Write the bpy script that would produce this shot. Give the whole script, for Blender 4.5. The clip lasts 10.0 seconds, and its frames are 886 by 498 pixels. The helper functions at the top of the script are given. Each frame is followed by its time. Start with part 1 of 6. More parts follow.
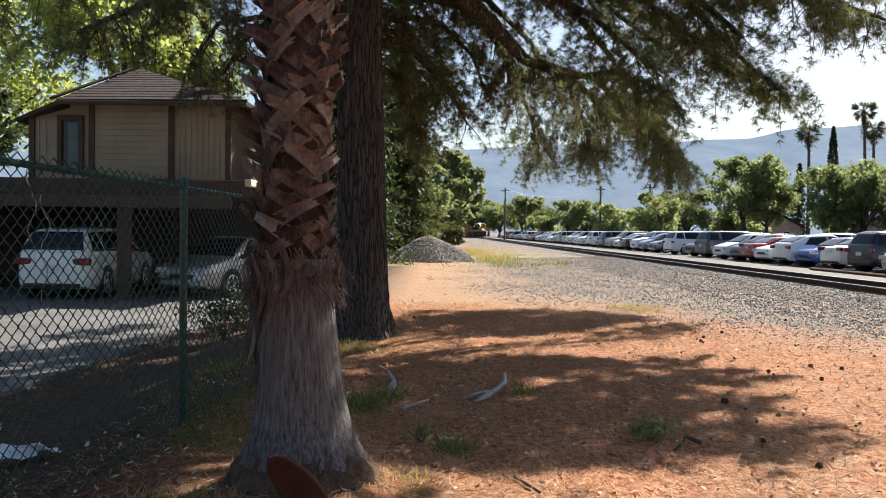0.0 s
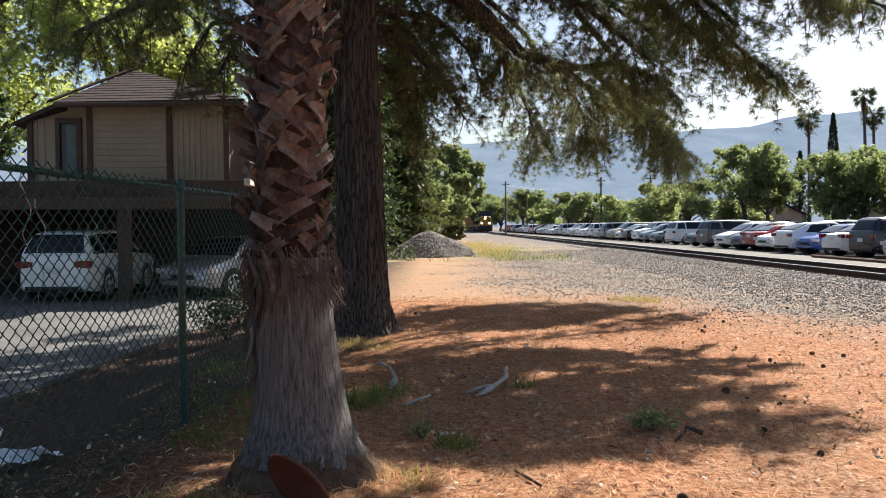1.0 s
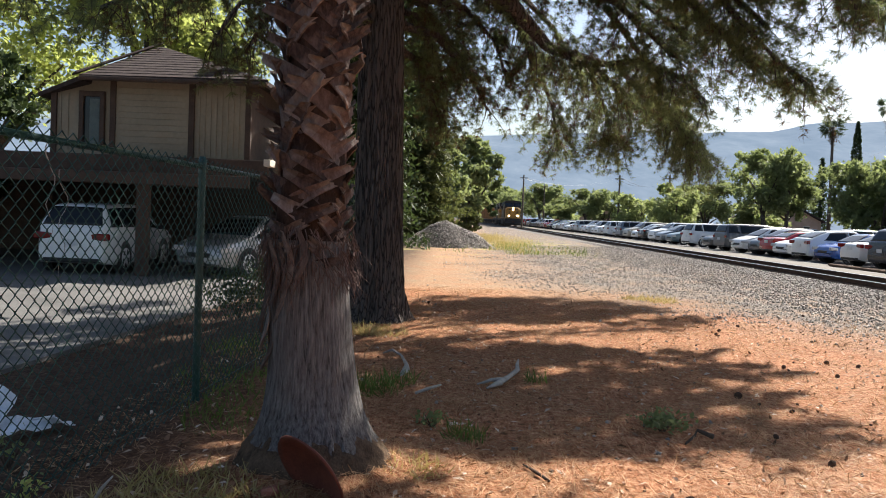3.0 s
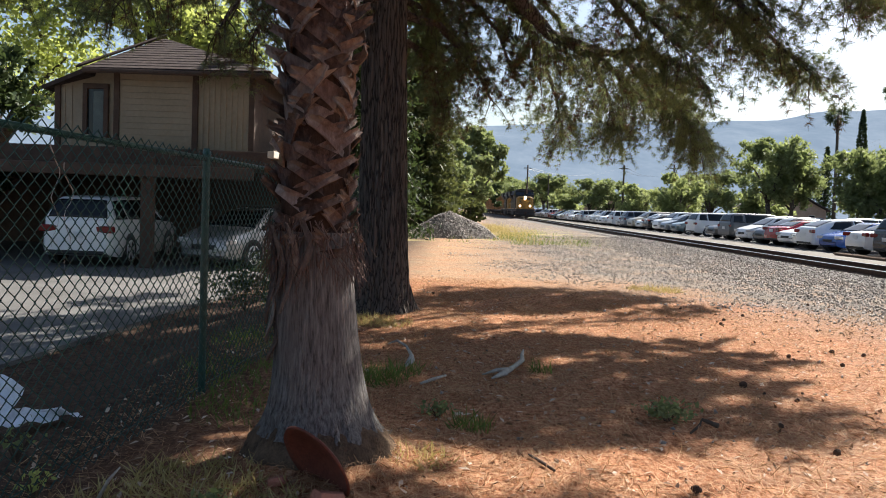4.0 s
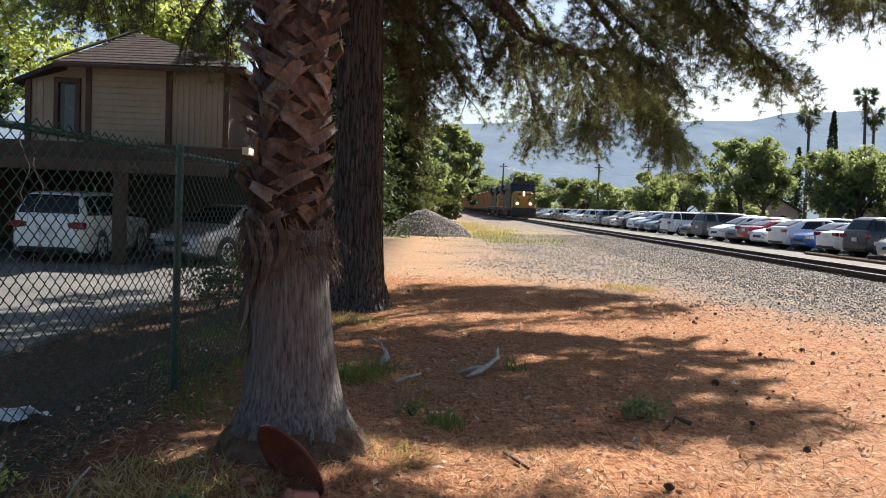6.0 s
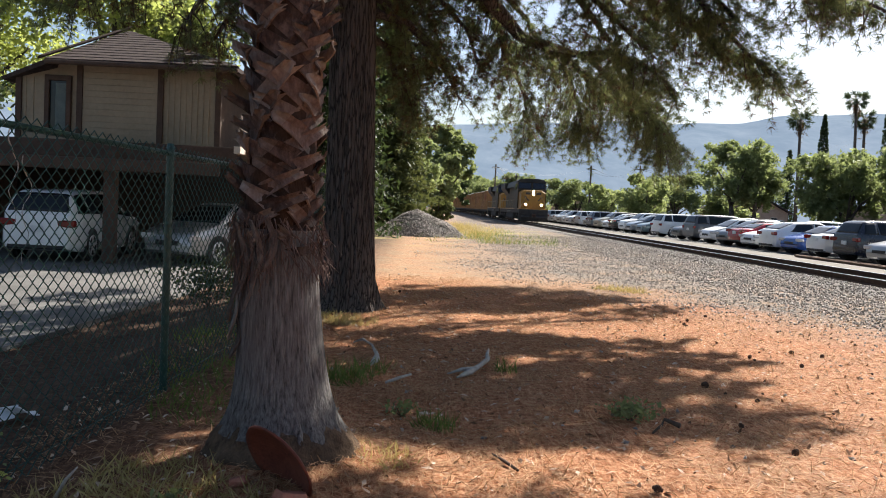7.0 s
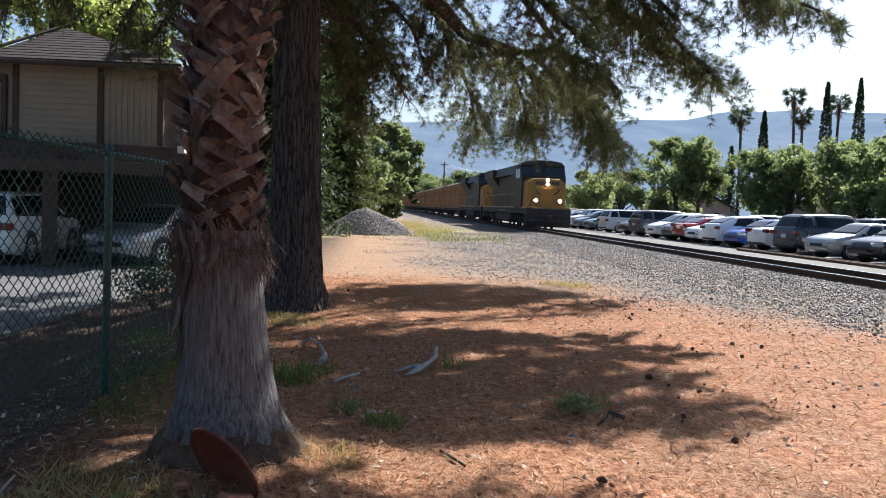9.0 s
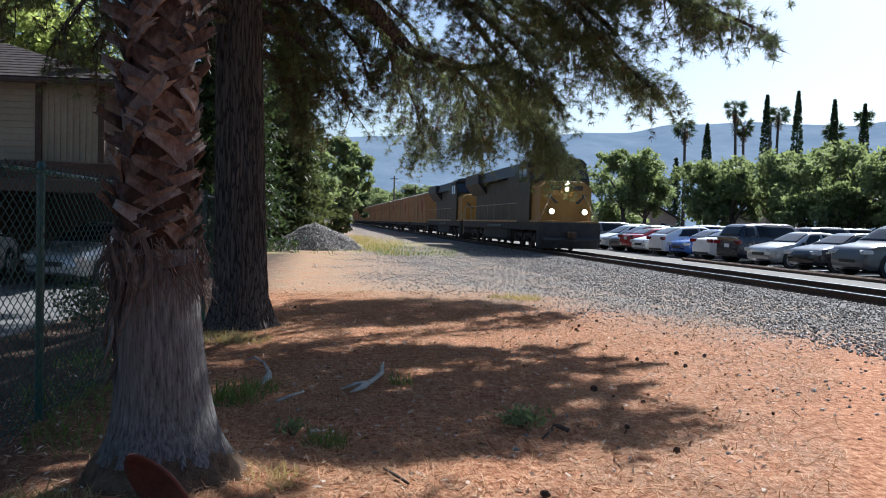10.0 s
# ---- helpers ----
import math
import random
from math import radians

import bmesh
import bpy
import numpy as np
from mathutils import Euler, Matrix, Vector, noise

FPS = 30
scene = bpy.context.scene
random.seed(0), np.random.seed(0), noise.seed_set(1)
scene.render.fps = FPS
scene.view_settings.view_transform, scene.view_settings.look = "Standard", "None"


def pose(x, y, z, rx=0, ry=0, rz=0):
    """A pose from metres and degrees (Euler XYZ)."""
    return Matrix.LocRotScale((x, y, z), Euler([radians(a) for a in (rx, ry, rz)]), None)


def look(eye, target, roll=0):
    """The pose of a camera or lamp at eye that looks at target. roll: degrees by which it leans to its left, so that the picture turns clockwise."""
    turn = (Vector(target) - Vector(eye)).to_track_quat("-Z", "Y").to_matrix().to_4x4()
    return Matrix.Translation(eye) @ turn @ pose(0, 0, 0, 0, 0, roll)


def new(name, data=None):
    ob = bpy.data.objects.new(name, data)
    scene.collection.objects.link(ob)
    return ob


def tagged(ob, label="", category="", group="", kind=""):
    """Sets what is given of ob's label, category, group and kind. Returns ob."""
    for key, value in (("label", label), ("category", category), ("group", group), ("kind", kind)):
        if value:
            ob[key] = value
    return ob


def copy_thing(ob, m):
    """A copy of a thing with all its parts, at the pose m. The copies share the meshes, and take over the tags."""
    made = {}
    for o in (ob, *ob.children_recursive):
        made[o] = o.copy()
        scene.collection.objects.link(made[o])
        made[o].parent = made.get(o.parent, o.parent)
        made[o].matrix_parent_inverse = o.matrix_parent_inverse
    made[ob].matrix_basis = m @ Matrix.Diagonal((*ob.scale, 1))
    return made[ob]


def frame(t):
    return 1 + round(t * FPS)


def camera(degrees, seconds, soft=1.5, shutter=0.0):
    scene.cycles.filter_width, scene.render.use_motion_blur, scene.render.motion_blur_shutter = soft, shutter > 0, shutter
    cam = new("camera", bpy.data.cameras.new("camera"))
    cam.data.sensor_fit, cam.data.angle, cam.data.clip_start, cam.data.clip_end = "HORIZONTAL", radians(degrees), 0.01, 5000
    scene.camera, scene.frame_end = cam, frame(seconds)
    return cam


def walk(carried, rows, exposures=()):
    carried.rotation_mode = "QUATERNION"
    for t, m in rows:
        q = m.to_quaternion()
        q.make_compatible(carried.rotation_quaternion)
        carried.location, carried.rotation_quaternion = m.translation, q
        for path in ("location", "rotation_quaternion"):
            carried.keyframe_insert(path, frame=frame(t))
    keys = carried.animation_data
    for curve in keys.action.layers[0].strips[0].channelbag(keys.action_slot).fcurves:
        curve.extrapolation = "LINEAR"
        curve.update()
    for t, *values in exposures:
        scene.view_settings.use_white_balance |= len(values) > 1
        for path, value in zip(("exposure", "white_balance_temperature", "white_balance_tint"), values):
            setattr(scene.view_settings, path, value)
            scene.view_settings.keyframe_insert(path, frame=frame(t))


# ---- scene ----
cam = camera(55.2, 10.0, soft=1.0)
PATH = [
    (0, (-0.003, -0.006, 1.496), (-0.006, 1.994, 1.455), 0.8),
    (0.5, (0.01, 0.0, 1.498), (0.019, 1.999, 1.443), -0.1),
    (1, (0.028, -0.001, 1.5), (0.021, 1.998, 1.447), -0.4),
    (1.5, (0.029, 0.019, 1.507), (-0.034, 2.018, 1.478), 0.4),
    (2, (0.015, 0.011, 1.505), (-0.038, 2.01, 1.474), 1.6),
    (2.5, (0.004, 0.014, 1.497), (-0.037, 2.013, 1.443), 2.4),
    (4, (-0.001, 0.011, 1.498), (-0.051, 2.008, 1.399), 2.1),
    (4.5, (0.005, 0.009, 1.498), (-0.048, 2.005, 1.394), 1.7),
    (5, (-0.002, 0.011, 1.499), (-0.053, 2.008, 1.398), 1.8),
    (5.5, (-0.002, 0.014, 1.498), (-0.019, 2.012, 1.395), 2.1),
    (7, (0.007, 0.022, 1.504), (0.034, 2.019, 1.404), 2.8),
    (7.5, (0.01, 0.021, 1.499), (0.045, 2.018, 1.383), 3.0),
    (8, (0.017, 0.014, 1.507), (0.056, 2.011, 1.402), 2.7),
    (8.5, (0.029, 0.001, 1.507), (0.121, 1.997, 1.421), 2.4),
    (9, (0.037, 0.003, 1.506), (0.182, 1.996, 1.406), 2.2),
    (9.5, (0.05, 0.001, 1.508), (0.217, 1.991, 1.407), 1.7),
    (10, (0.102, 0.015, 1.519), (0.36, 1.997, 1.455), 1.5),
]
walk(cam, [(t, look(eye, target, roll)) for t, eye, target, roll in PATH], [(0, 1.36, 6300, 10), (7.6, 1.36, 6350, 10), (8.4, 1.5, 5950, 10), (9.0, 1.26, 5700, 10), (9.5, 1.02, 5550, 8), (10, 1.04, 5400, 8)])

# ---- light ----
SUN = Vector((0.74, 0.90, 1.0)).normalized()
world = bpy.data.worlds.new("world")
scene.world = world
world.use_nodes = True
sky = world.node_tree.nodes.new("ShaderNodeTexSky")
sky.sky_type = "NISHITA"
sky.sun_disc = False
sky.sun_elevation = math.asin(SUN.z)
sky.sun_rotation = math.atan2(SUN.x, SUN.y)
sky.air_density, sky.dust_density, sky.ozone_density = 1.0, 1.5, 1.2
world.node_tree.links.new(sky.outputs[0], world.node_tree.nodes["Background"].inputs[0])
world.node_tree.nodes["Background"].inputs[1].default_value = 0.056
sun = new("sun", bpy.data.lights.new("sun", "SUN"))
sun.data.energy, sun.data.angle, sun.data.color = 5.0, radians(0.6), (1.0, 0.94, 0.84)
sun.matrix_world = look(SUN * 60, (0, 0, 0))


# ---- materials ----
class Shader:
    """A small wrapper to write node materials."""

    def __init__(self, name, rough=0.8, metal=0.0, spec=0.3):
        self.mat = bpy.data.materials.new(name)
        self.mat.use_nodes = True
        self.tree = self.mat.node_tree
        self.bsdf = self.tree.nodes["Principled BSDF"]
        self.put("Roughness", rough)
        self.put("Metallic", metal)
        self.put("Specular IOR Level", spec)
        self.place = None

    def node(self, kind, **inputs):
        n = self.tree.nodes.new(kind)
        for key, value in inputs.items():
            self.plug(n.inputs[key.replace("_", " ")], value)
        return n

    def plug(self, socket, value):
        if isinstance(value, bpy.types.NodeSocket):
            self.tree.links.new(value, socket)
        elif isinstance(value, tuple) and len(value) == 3 and socket.type == "RGBA":
            socket.default_value = (*value, 1)
        else:
            socket.default_value = value

    def put(self, name, value):
        self.plug(self.bsdf.inputs[name], value)

    def coords(self, world=True, scale=(1, 1, 1)):
        if world:
            out = self.tree.nodes.new("ShaderNodeNewGeometry").outputs["Position"]
        else:
            out = self.tree.nodes.new("ShaderNodeTexCoord").outputs["Object"]
        if scale != (1, 1, 1):
            m = self.tree.nodes.new("ShaderNodeMapping")
            m.inputs["Scale"].default_value = scale
            self.tree.links.new(out, m.inputs["Vector"])
            out = m.outputs[0]
        return out

    def noise(self, scale, detail=5.0, rough=0.6, at=None):
        n = self.node("ShaderNodeTexNoise", Scale=scale, Detail=detail, Roughness=rough)
        if at is not None:
            self.tree.links.new(at, n.inputs["Vector"])
        return n.outputs["Fac"]

    def ramp(self, fac, stops):
        n = self.tree.nodes.new("ShaderNodeValToRGB")
        els = n.color_ramp.elements
        while len(els) < len(stops):
            els.new(0.5)
        for e, (pos, col) in zip(els, stops):
            e.position, e.color = pos, (*col, 1) if isinstance(col, tuple) else (col, col, col, 1)
        self.tree.links.new(fac, n.inputs[0])
        return n.outputs[0]

    def mix(self, fac, a, b, mode="MIX"):
        n = self.tree.nodes.new("ShaderNodeMix")
        n.data_type, n.blend_type = "RGBA", mode
        for s, v in ((n.inputs[0], fac), (n.inputs[6], a), (n.inputs[7], b)):
            self.plug(s, v)
        return n.outputs[2]

    def calc(self, op, a, b=0.0, c=0.0):
        n = self.tree.nodes.new("ShaderNodeMath")
        n.operation = op
        for s, v in zip(n.inputs, (a, b, c)):
            self.plug(s, v)
        return n.outputs[0]

    def bump(self, height, strength=0.4, distance=0.02):
        n = self.node("ShaderNodeBump", Strength=strength, Distance=distance, Height=height)
        self.put("Normal", n.outputs[0])

    def random(self, island=False):
        if island:
            return self.tree.nodes.new("ShaderNodeNewGeometry").outputs["Random Per Island"]
        return self.tree.nodes.new("ShaderNodeObjectInfo").outputs["Random"]


def surface(name, dark, light, scale=8.0, rough=0.8, metal=0.0, spec=0.3, bump=0.2, depth=0.01, stretch=(1, 1, 1), world=False, fine=7.0):
    """A two-scale mottled surface between two colours."""
    s = Shader(name, rough, metal, spec)
    at = s.coords(world, stretch)
    big, small = s.noise(scale, at=at), s.noise(scale * fine, 3, at=at)
    both = s.calc("ADD", s.calc("MULTIPLY", big, 0.6), s.calc("MULTIPLY", small, 0.4))
    s.put("Base Color", s.ramp(both, [(0.32, dark), (0.68, light)]))
    if bump:
        s.bump(both, bump, depth)
    return s.mat


def foliage(name, dark, light, sheer=0.35, rough=0.55):
    """Leaves that let light through, each leaf of its own shade."""
    s = Shader(name, rough, 0, 0.16)
    fac = s.random(island=True)
    broad = s.noise(0.9, 2, at=s.coords())
    col = s.ramp(s.calc("ADD", s.calc("MULTIPLY", fac, 0.55), s.calc("MULTIPLY", broad, 0.5)), [(0.2, dark), (0.85, light)])
    s.put("Base Color", col)
    tr = s.node("ShaderNodeBsdfTranslucent", Color=s.mix(0.5, col, (light[0] * 1.5, light[1] * 1.45, light[2] * 0.9)))
    ms = s.node("ShaderNodeMixShader")
    ms.inputs[0].default_value = sheer
    s.tree.links.new(s.bsdf.outputs[0], ms.inputs[1])
    s.tree.links.new(tr.outputs[0], ms.inputs[2])
    s.tree.links.new(ms.outputs[0], s.tree.nodes["Material Output"].inputs[0])
    return s.mat


def glow(name, colour, strength):
    s = Shader(name)
    s.put("Base Color", colour)
    s.put("Emission Color", colour)
    s.put("Emission Strength", strength)
    return s.mat


def paint(name, colour, rough=0.25, metal=0.0):
    """Car paint with a clear coat and a film of dust."""
    s = Shader(name, rough, metal, 0.5)
    dust = s.noise(3.0, 4, at=s.coords(False))
    s.put("Base Color", s.mix(s.ramp(dust, [(0.45, 0.0), (0.9, 0.06)]), colour, (0.32, 0.29, 0.25)))
    s.put("Coat Weight", 0.45)
    s.put("Coat Roughness", 0.08)
    return s.mat


def ground_material():
    s = Shader("ground_cover", 0.95, 0, 0.1)
    at = s.coords()
    sep = s.node("ShaderNodeSeparateXYZ", Vector=at)
    x, y = sep.outputs[0], sep.outputs[1]
    wob = s.calc("MULTIPLY", s.calc("SUBTRACT", s.noise(0.35, 4, at=at), 0.5), 5.0)
    wob2 = s.calc("MULTIPLY", s.calc("SUBTRACT", s.noise(2.2, 5, at=at), 0.5), 2.4)
    wobble = s.calc("ADD", wob, wob2)
    # how far into the gravel: across the track's verge, and past the bare clearing
    into = s.calc("ADD", s.calc("ADD", x, s.calc("MULTIPLY", s.calc("SUBTRACT", y, 22.0), 0.5)), wobble)
    into = s.calc("MINIMUM", into, s.calc("ADD", s.calc("SUBTRACT", x, 0.6), wobble))
    into = s.calc("MAXIMUM", into, s.calc("ADD", s.calc("SUBTRACT", x, 6.6), wobble))
    gravel = s.ramp(s.calc("ADD", s.calc("MULTIPLY", into, 0.28), 0.25), [(0.0, 0.0), (1.0, 1.0)])
    fine = s.noise(160, 3, 0.7, at=at)
    mid = s.noise(14, 5, 0.7, at=at)
    streak = s.noise(60, 2, 0.6, at=s.coords(True, (1, 0.16, 1)))
    litter = s.ramp(s.calc("ADD", s.calc("MULTIPLY", mid, 0.4), s.calc("ADD", s.calc("MULTIPLY", fine, 0.35), s.calc("MULTIPLY", streak, 0.25))),
                    [(0.38, (0.055, 0.020, 0.009)), (0.5, (0.355, 0.145, 0.068)), (0.62, (0.67, 0.40, 0.235))])
    sand = s.ramp(s.calc("ADD", s.calc("MULTIPLY", mid, 0.6), s.calc("MULTIPLY", fine, 0.4)),
                  [(0.32, (0.15, 0.10, 0.06)), (0.5, (0.30, 0.215, 0.135)), (0.7, (0.46, 0.355, 0.24))])
    bare = s.calc("ADD", s.calc("SUBTRACT", y, 15.6), s.calc("ADD", wobble, s.calc("MULTIPLY", x, 0.25)))
    base = s.mix(s.calc("MULTIPLY", s.ramp(s.calc("MULTIPLY", bare, 0.3), [(0.0, 0.0), (1.0, 1.0)]), s.ramp(s.noise(1.3, 5, 0.65, at=at), [(0.3, 1.0), (0.68, 0.3)])), litter, sand)
    # darker, browner cover takes over left of about x = -1.25
    dark_cover = s.ramp(s.calc("ADD", s.calc("MULTIPLY", mid, 0.6), s.calc("MULTIPLY", fine, 0.4)),
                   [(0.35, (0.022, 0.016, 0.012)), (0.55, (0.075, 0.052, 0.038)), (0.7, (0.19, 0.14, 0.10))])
    leftward = s.calc("SUBTRACT", s.calc("ADD", s.calc("MULTIPLY", wob2, 0.35), -1.25), x)
    base = s.mix(s.ramp(s.calc("ADD", s.calc("MULTIPLY", leftward, 0.8), 0.3), [(0.0, 0.0), (1.0, 0.92)]), base, dark_cover)
    vor = s.node("ShaderNodeTexVoronoi", Scale=22.0, Vector=at)
    vor2 = s.node("ShaderNodeTexVoronoi", Scale=48.0, Vector=at)
    grey = s.node("ShaderNodeSeparateColor", Color=vor.outputs["Color"])
    grey2 = s.node("ShaderNodeSeparateColor", Color=vor2.outputs["Color"])
    pebble = s.calc("ADD", s.calc("MULTIPLY", grey.outputs[0], 0.5), s.calc("MULTIPLY", grey2.outputs[1], 0.5))
    stones = s.ramp(pebble, [(0.1, (0.06, 0.051, 0.045)), (0.5, (0.155, 0.134, 0.116)), (0.9, (0.32, 0.282, 0.248))])
    dusty = s.mix(s.ramp(s.noise(0.8, 4, at=at), [(0.40, 0.0), (0.68, 0.6)]), stones, s.mix(0.3, sand, litter))
    col = s.mix(gravel, base, dusty)
    grass = s.ramp(s.calc("ADD", s.noise(0.5, 5, at=at), s.calc("MULTIPLY", s.calc("ABSOLUTE", s.calc("SUBTRACT", y, 52.0)), -0.006)), [(0.44, 0.0), (0.60, 1.0)])
    verge = s.calc("MULTIPLY", s.ramp(s.calc("MULTIPLY", s.calc("SUBTRACT", y, 27.0), 0.1), [(0, 0.0), (1, 1.0)]),
                   s.ramp(s.calc("MULTIPLY", s.calc("SUBTRACT", 9.0, x), 0.3), [(0, 0.0), (1, 1.0)]))
    col = s.mix(s.calc("MULTIPLY", grass, verge), col, s.ramp(mid, [(0.35, (0.20, 0.19, 0.06)), (0.65, (0.47, 0.38, 0.17))]))
    s.put("Base Color", col)
    h = s.calc("ADD", s.calc("MULTIPLY", fine, 0.35), s.calc("ADD", s.calc("MULTIPLY", mid, 0.6), s.calc("MULTIPLY", vor.outputs["Distance"], s.calc("MULTIPLY", gravel, -0.9))))
    s.bump(h, 0.75, 0.035)
    return s.mat


def bark_material(name, dark, light, across, along):
    s = Shader(name, 0.95, 0, 0.12)
    at = s.coords(False, (across, across, along))
    warp = s.node("ShaderNodeTexNoise", Scale=1.1, Detail=3.0, Vector=at)
    bent = s.node("ShaderNodeVectorMath")
    bent.operation = "MULTIPLY_ADD"
    s.plug(bent.inputs[0], warp.outputs["Color"])
    bent.inputs[1].default_value = (0.9, 0.9, 0.9)
    s.plug(bent.inputs[2], at)
    v = s.node("ShaderNodeTexVoronoi", Scale=1.0, Vector=bent.outputs[0])
    v.feature = "DISTANCE_TO_EDGE"
    n = s.noise(4.0, 6, 0.75, at=at)
    ridge = s.calc("MULTIPLY", s.calc("MINIMUM", v.outputs["Distance"], 0.3), s.calc("ADD", n, 0.7))
    plate = s.mix(n, (light[0] * 0.6, light[1] * 0.6, light[2] * 0.6), (light[0] * 1.7, light[1] * 1.65, light[2] * 1.6))
    s.put("Base Color", s.mix(s.ramp(ridge, [(0.0, 0.0), (0.16, 1.0)]), dark, plate))
    s.bump(ridge, 1.0, 0.05)
    return s.mat


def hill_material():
    # far woods, a plain backdrop: distance haze painted into a glowing colour
    s = Shader("hazed_far_hill", 1.0, 0, 0)
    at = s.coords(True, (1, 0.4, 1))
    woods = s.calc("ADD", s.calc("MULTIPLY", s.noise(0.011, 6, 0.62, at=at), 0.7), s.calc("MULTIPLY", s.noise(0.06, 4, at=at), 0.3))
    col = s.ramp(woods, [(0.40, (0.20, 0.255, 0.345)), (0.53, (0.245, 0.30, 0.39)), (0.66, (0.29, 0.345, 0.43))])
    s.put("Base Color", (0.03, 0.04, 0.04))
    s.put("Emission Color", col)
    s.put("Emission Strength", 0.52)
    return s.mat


def palm_trunk_material():
    """Weathered grey trunk: fine upright cracks, dark stains and pale scuffs."""
    s = Shader("palm_trunk", 0.95, 0, 0.1)
    fine = s.noise(5.0, 4, 0.7, at=s.coords(False, (13, 13, 0.7)))
    short = s.noise(6.0, 3, 0.6, at=s.coords(False, (11, 11, 3.0)))
    blot = s.noise(2.4, 4, 0.6, at=s.coords(False, (1, 1, 0.6)))
    wood = s.ramp(s.calc("ADD", s.calc("MULTIPLY", fine, 0.85), s.calc("MULTIPLY", short, 0.15)),
                  [(0.34, (0.035, 0.031, 0.029)), (0.45, (0.115, 0.104, 0.097)), (0.68, (0.235, 0.218, 0.204))])
    s.put("Base Color", s.mix(s.ramp(blot, [(0.42, 0.0), (0.68, 0.65)]), wood, s.mix(0.45, wood, (0.06, 0.045, 0.035))))
    s.bump(s.calc("ADD", s.calc("MULTIPLY", fine, 0.9), s.calc("MULTIPLY", short, 0.2)), 0.9, 0.02)
    return s.mat


GROUND = ground_material()
PINE_BARK = bark_material("pine_bark", (0.022, 0.018, 0.016), (0.115, 0.096, 0.086), 21, 1.9)
TWIG = surface("twig_bark", (0.04, 0.028, 0.02), (0.12, 0.085, 0.06), 20)
PALM_GREY = palm_trunk_material()
PALM_FIBRE = surface("palm_fibre", (0.020, 0.012, 0.009), (0.085, 0.053, 0.040), 5, 0.95, 0, 0.1, 0.8, 0.02, (3, 3, 1))
ROOTS = surface("palm_roots", (0.035, 0.024, 0.016), (0.17, 0.11, 0.07), 14, 0.95, 0, 0.1, 0.9, 0.03, (1, 1, 0.5))
BARE_WOOD = surface("bleached_wood", (0.20, 0.172, 0.145), (0.52, 0.47, 0.41), 9, 0.8, 0, 0.2, 0.4, 0.004)
PINE_LEAF = foliage("pine_needles", (0.050, 0.072, 0.036), (0.22, 0.25, 0.12), 0.5)
PINE_DEAD = foliage("dry_needles", (0.06, 0.034, 0.018), (0.16, 0.10, 0.05), 0.25)
LEAF_BRIGHT = foliage("bright_leaves", (0.14, 0.175, 0.055), (0.42, 0.47, 0.18), 0.6)
LEAF_MID = foliage("green_leaves", (0.095, 0.122, 0.062), (0.235, 0.275, 0.135), 0.55)
# yellow-green of the far trees, paled in the colour to suggest haze
LEAF_HAZED = foliage("hazed_leaves", (0.125, 0.155, 0.075), (0.29, 0.33, 0.16), 0.58)
LEAF_DARK = foliage("dark_leaves", (0.022, 0.038, 0.018), (0.065, 0.092, 0.036), 0.28)
LEAF_GREY = foliage("olive_leaves", (0.050, 0.062, 0.024), (0.105, 0.118, 0.046), 0.34)
GRASS = foliage("grass_blades", (0.05, 0.09, 0.02), (0.17, 0.22, 0.06), 0.4)
DRY_GRASS = foliage("dry_grass", (0.20, 0.14, 0.05), (0.52, 0.42, 0.20), 0.35)
NEEDLE_LITTER = foliage("fallen_needles", (0.16, 0.066, 0.028), (0.66, 0.40, 0.22), 0.1, 0.7)
FENCE_GREEN = surface("green_vinyl", (0.006, 0.034, 0.027), (0.013, 0.062, 0.047), 30, 0.32, 0, 0.5, 0.1, 0.002)
STEEL_RAIL = surface("rail_head", (0.30, 0.29, 0.28), (0.5, 0.49, 0.48), 12, 0.28, 0.9, 0.5, 0.05, 0.002)
RUST = surface("rail_rust", (0.035, 0.022, 0.016), (0.11, 0.065, 0.045), 10, 0.9)
TIE_WOOD = surface("tie_timber", (0.025, 0.02, 0.017), (0.085, 0.068, 0.056), 6, 0.95, 0, 0.1, 0.5, 0.01, (1, 6, 6))
CONCRETE = surface("pavement_concrete", (0.10, 0.088, 0.074), (0.20, 0.178, 0.15), 1.2, 0.9, 0, 0.2, 0.3, 0.006, (1, 1, 1), True, 22)
ASPHALT = surface("lot_asphalt", (0.055, 0.053, 0.052), (0.11, 0.107, 0.104), 0.8, 0.9, 0, 0.25, 0.4, 0.006, (1, 1, 1), True, 60)
PALE_ASPHALT = surface("worn_asphalt", (0.075, 0.072, 0.068), (0.165, 0.158, 0.148), 0.9, 0.9, 0, 0.25, 0.3, 0.005, (1, 1, 1), True, 60)
WHITE_LINE = surface("line_paint", (0.55, 0.54, 0.51), (0.78, 0.77, 0.74), 6, 0.8)
STONE = surface("crushed_stone", (0.072, 0.062, 0.055), (0.2, 0.175, 0.152), 30, 0.95)


def stone_material():
    s = Shader("ballast_stone", 0.95, 0, 0.15)
    s.put("Base Color", s.ramp(s.random(island=True), [(0.0, (0.13, 0.114, 0.102)), (0.5, (0.27, 0.238, 0.21)), (1.0, (0.50, 0.45, 0.40))]))
    return s.mat


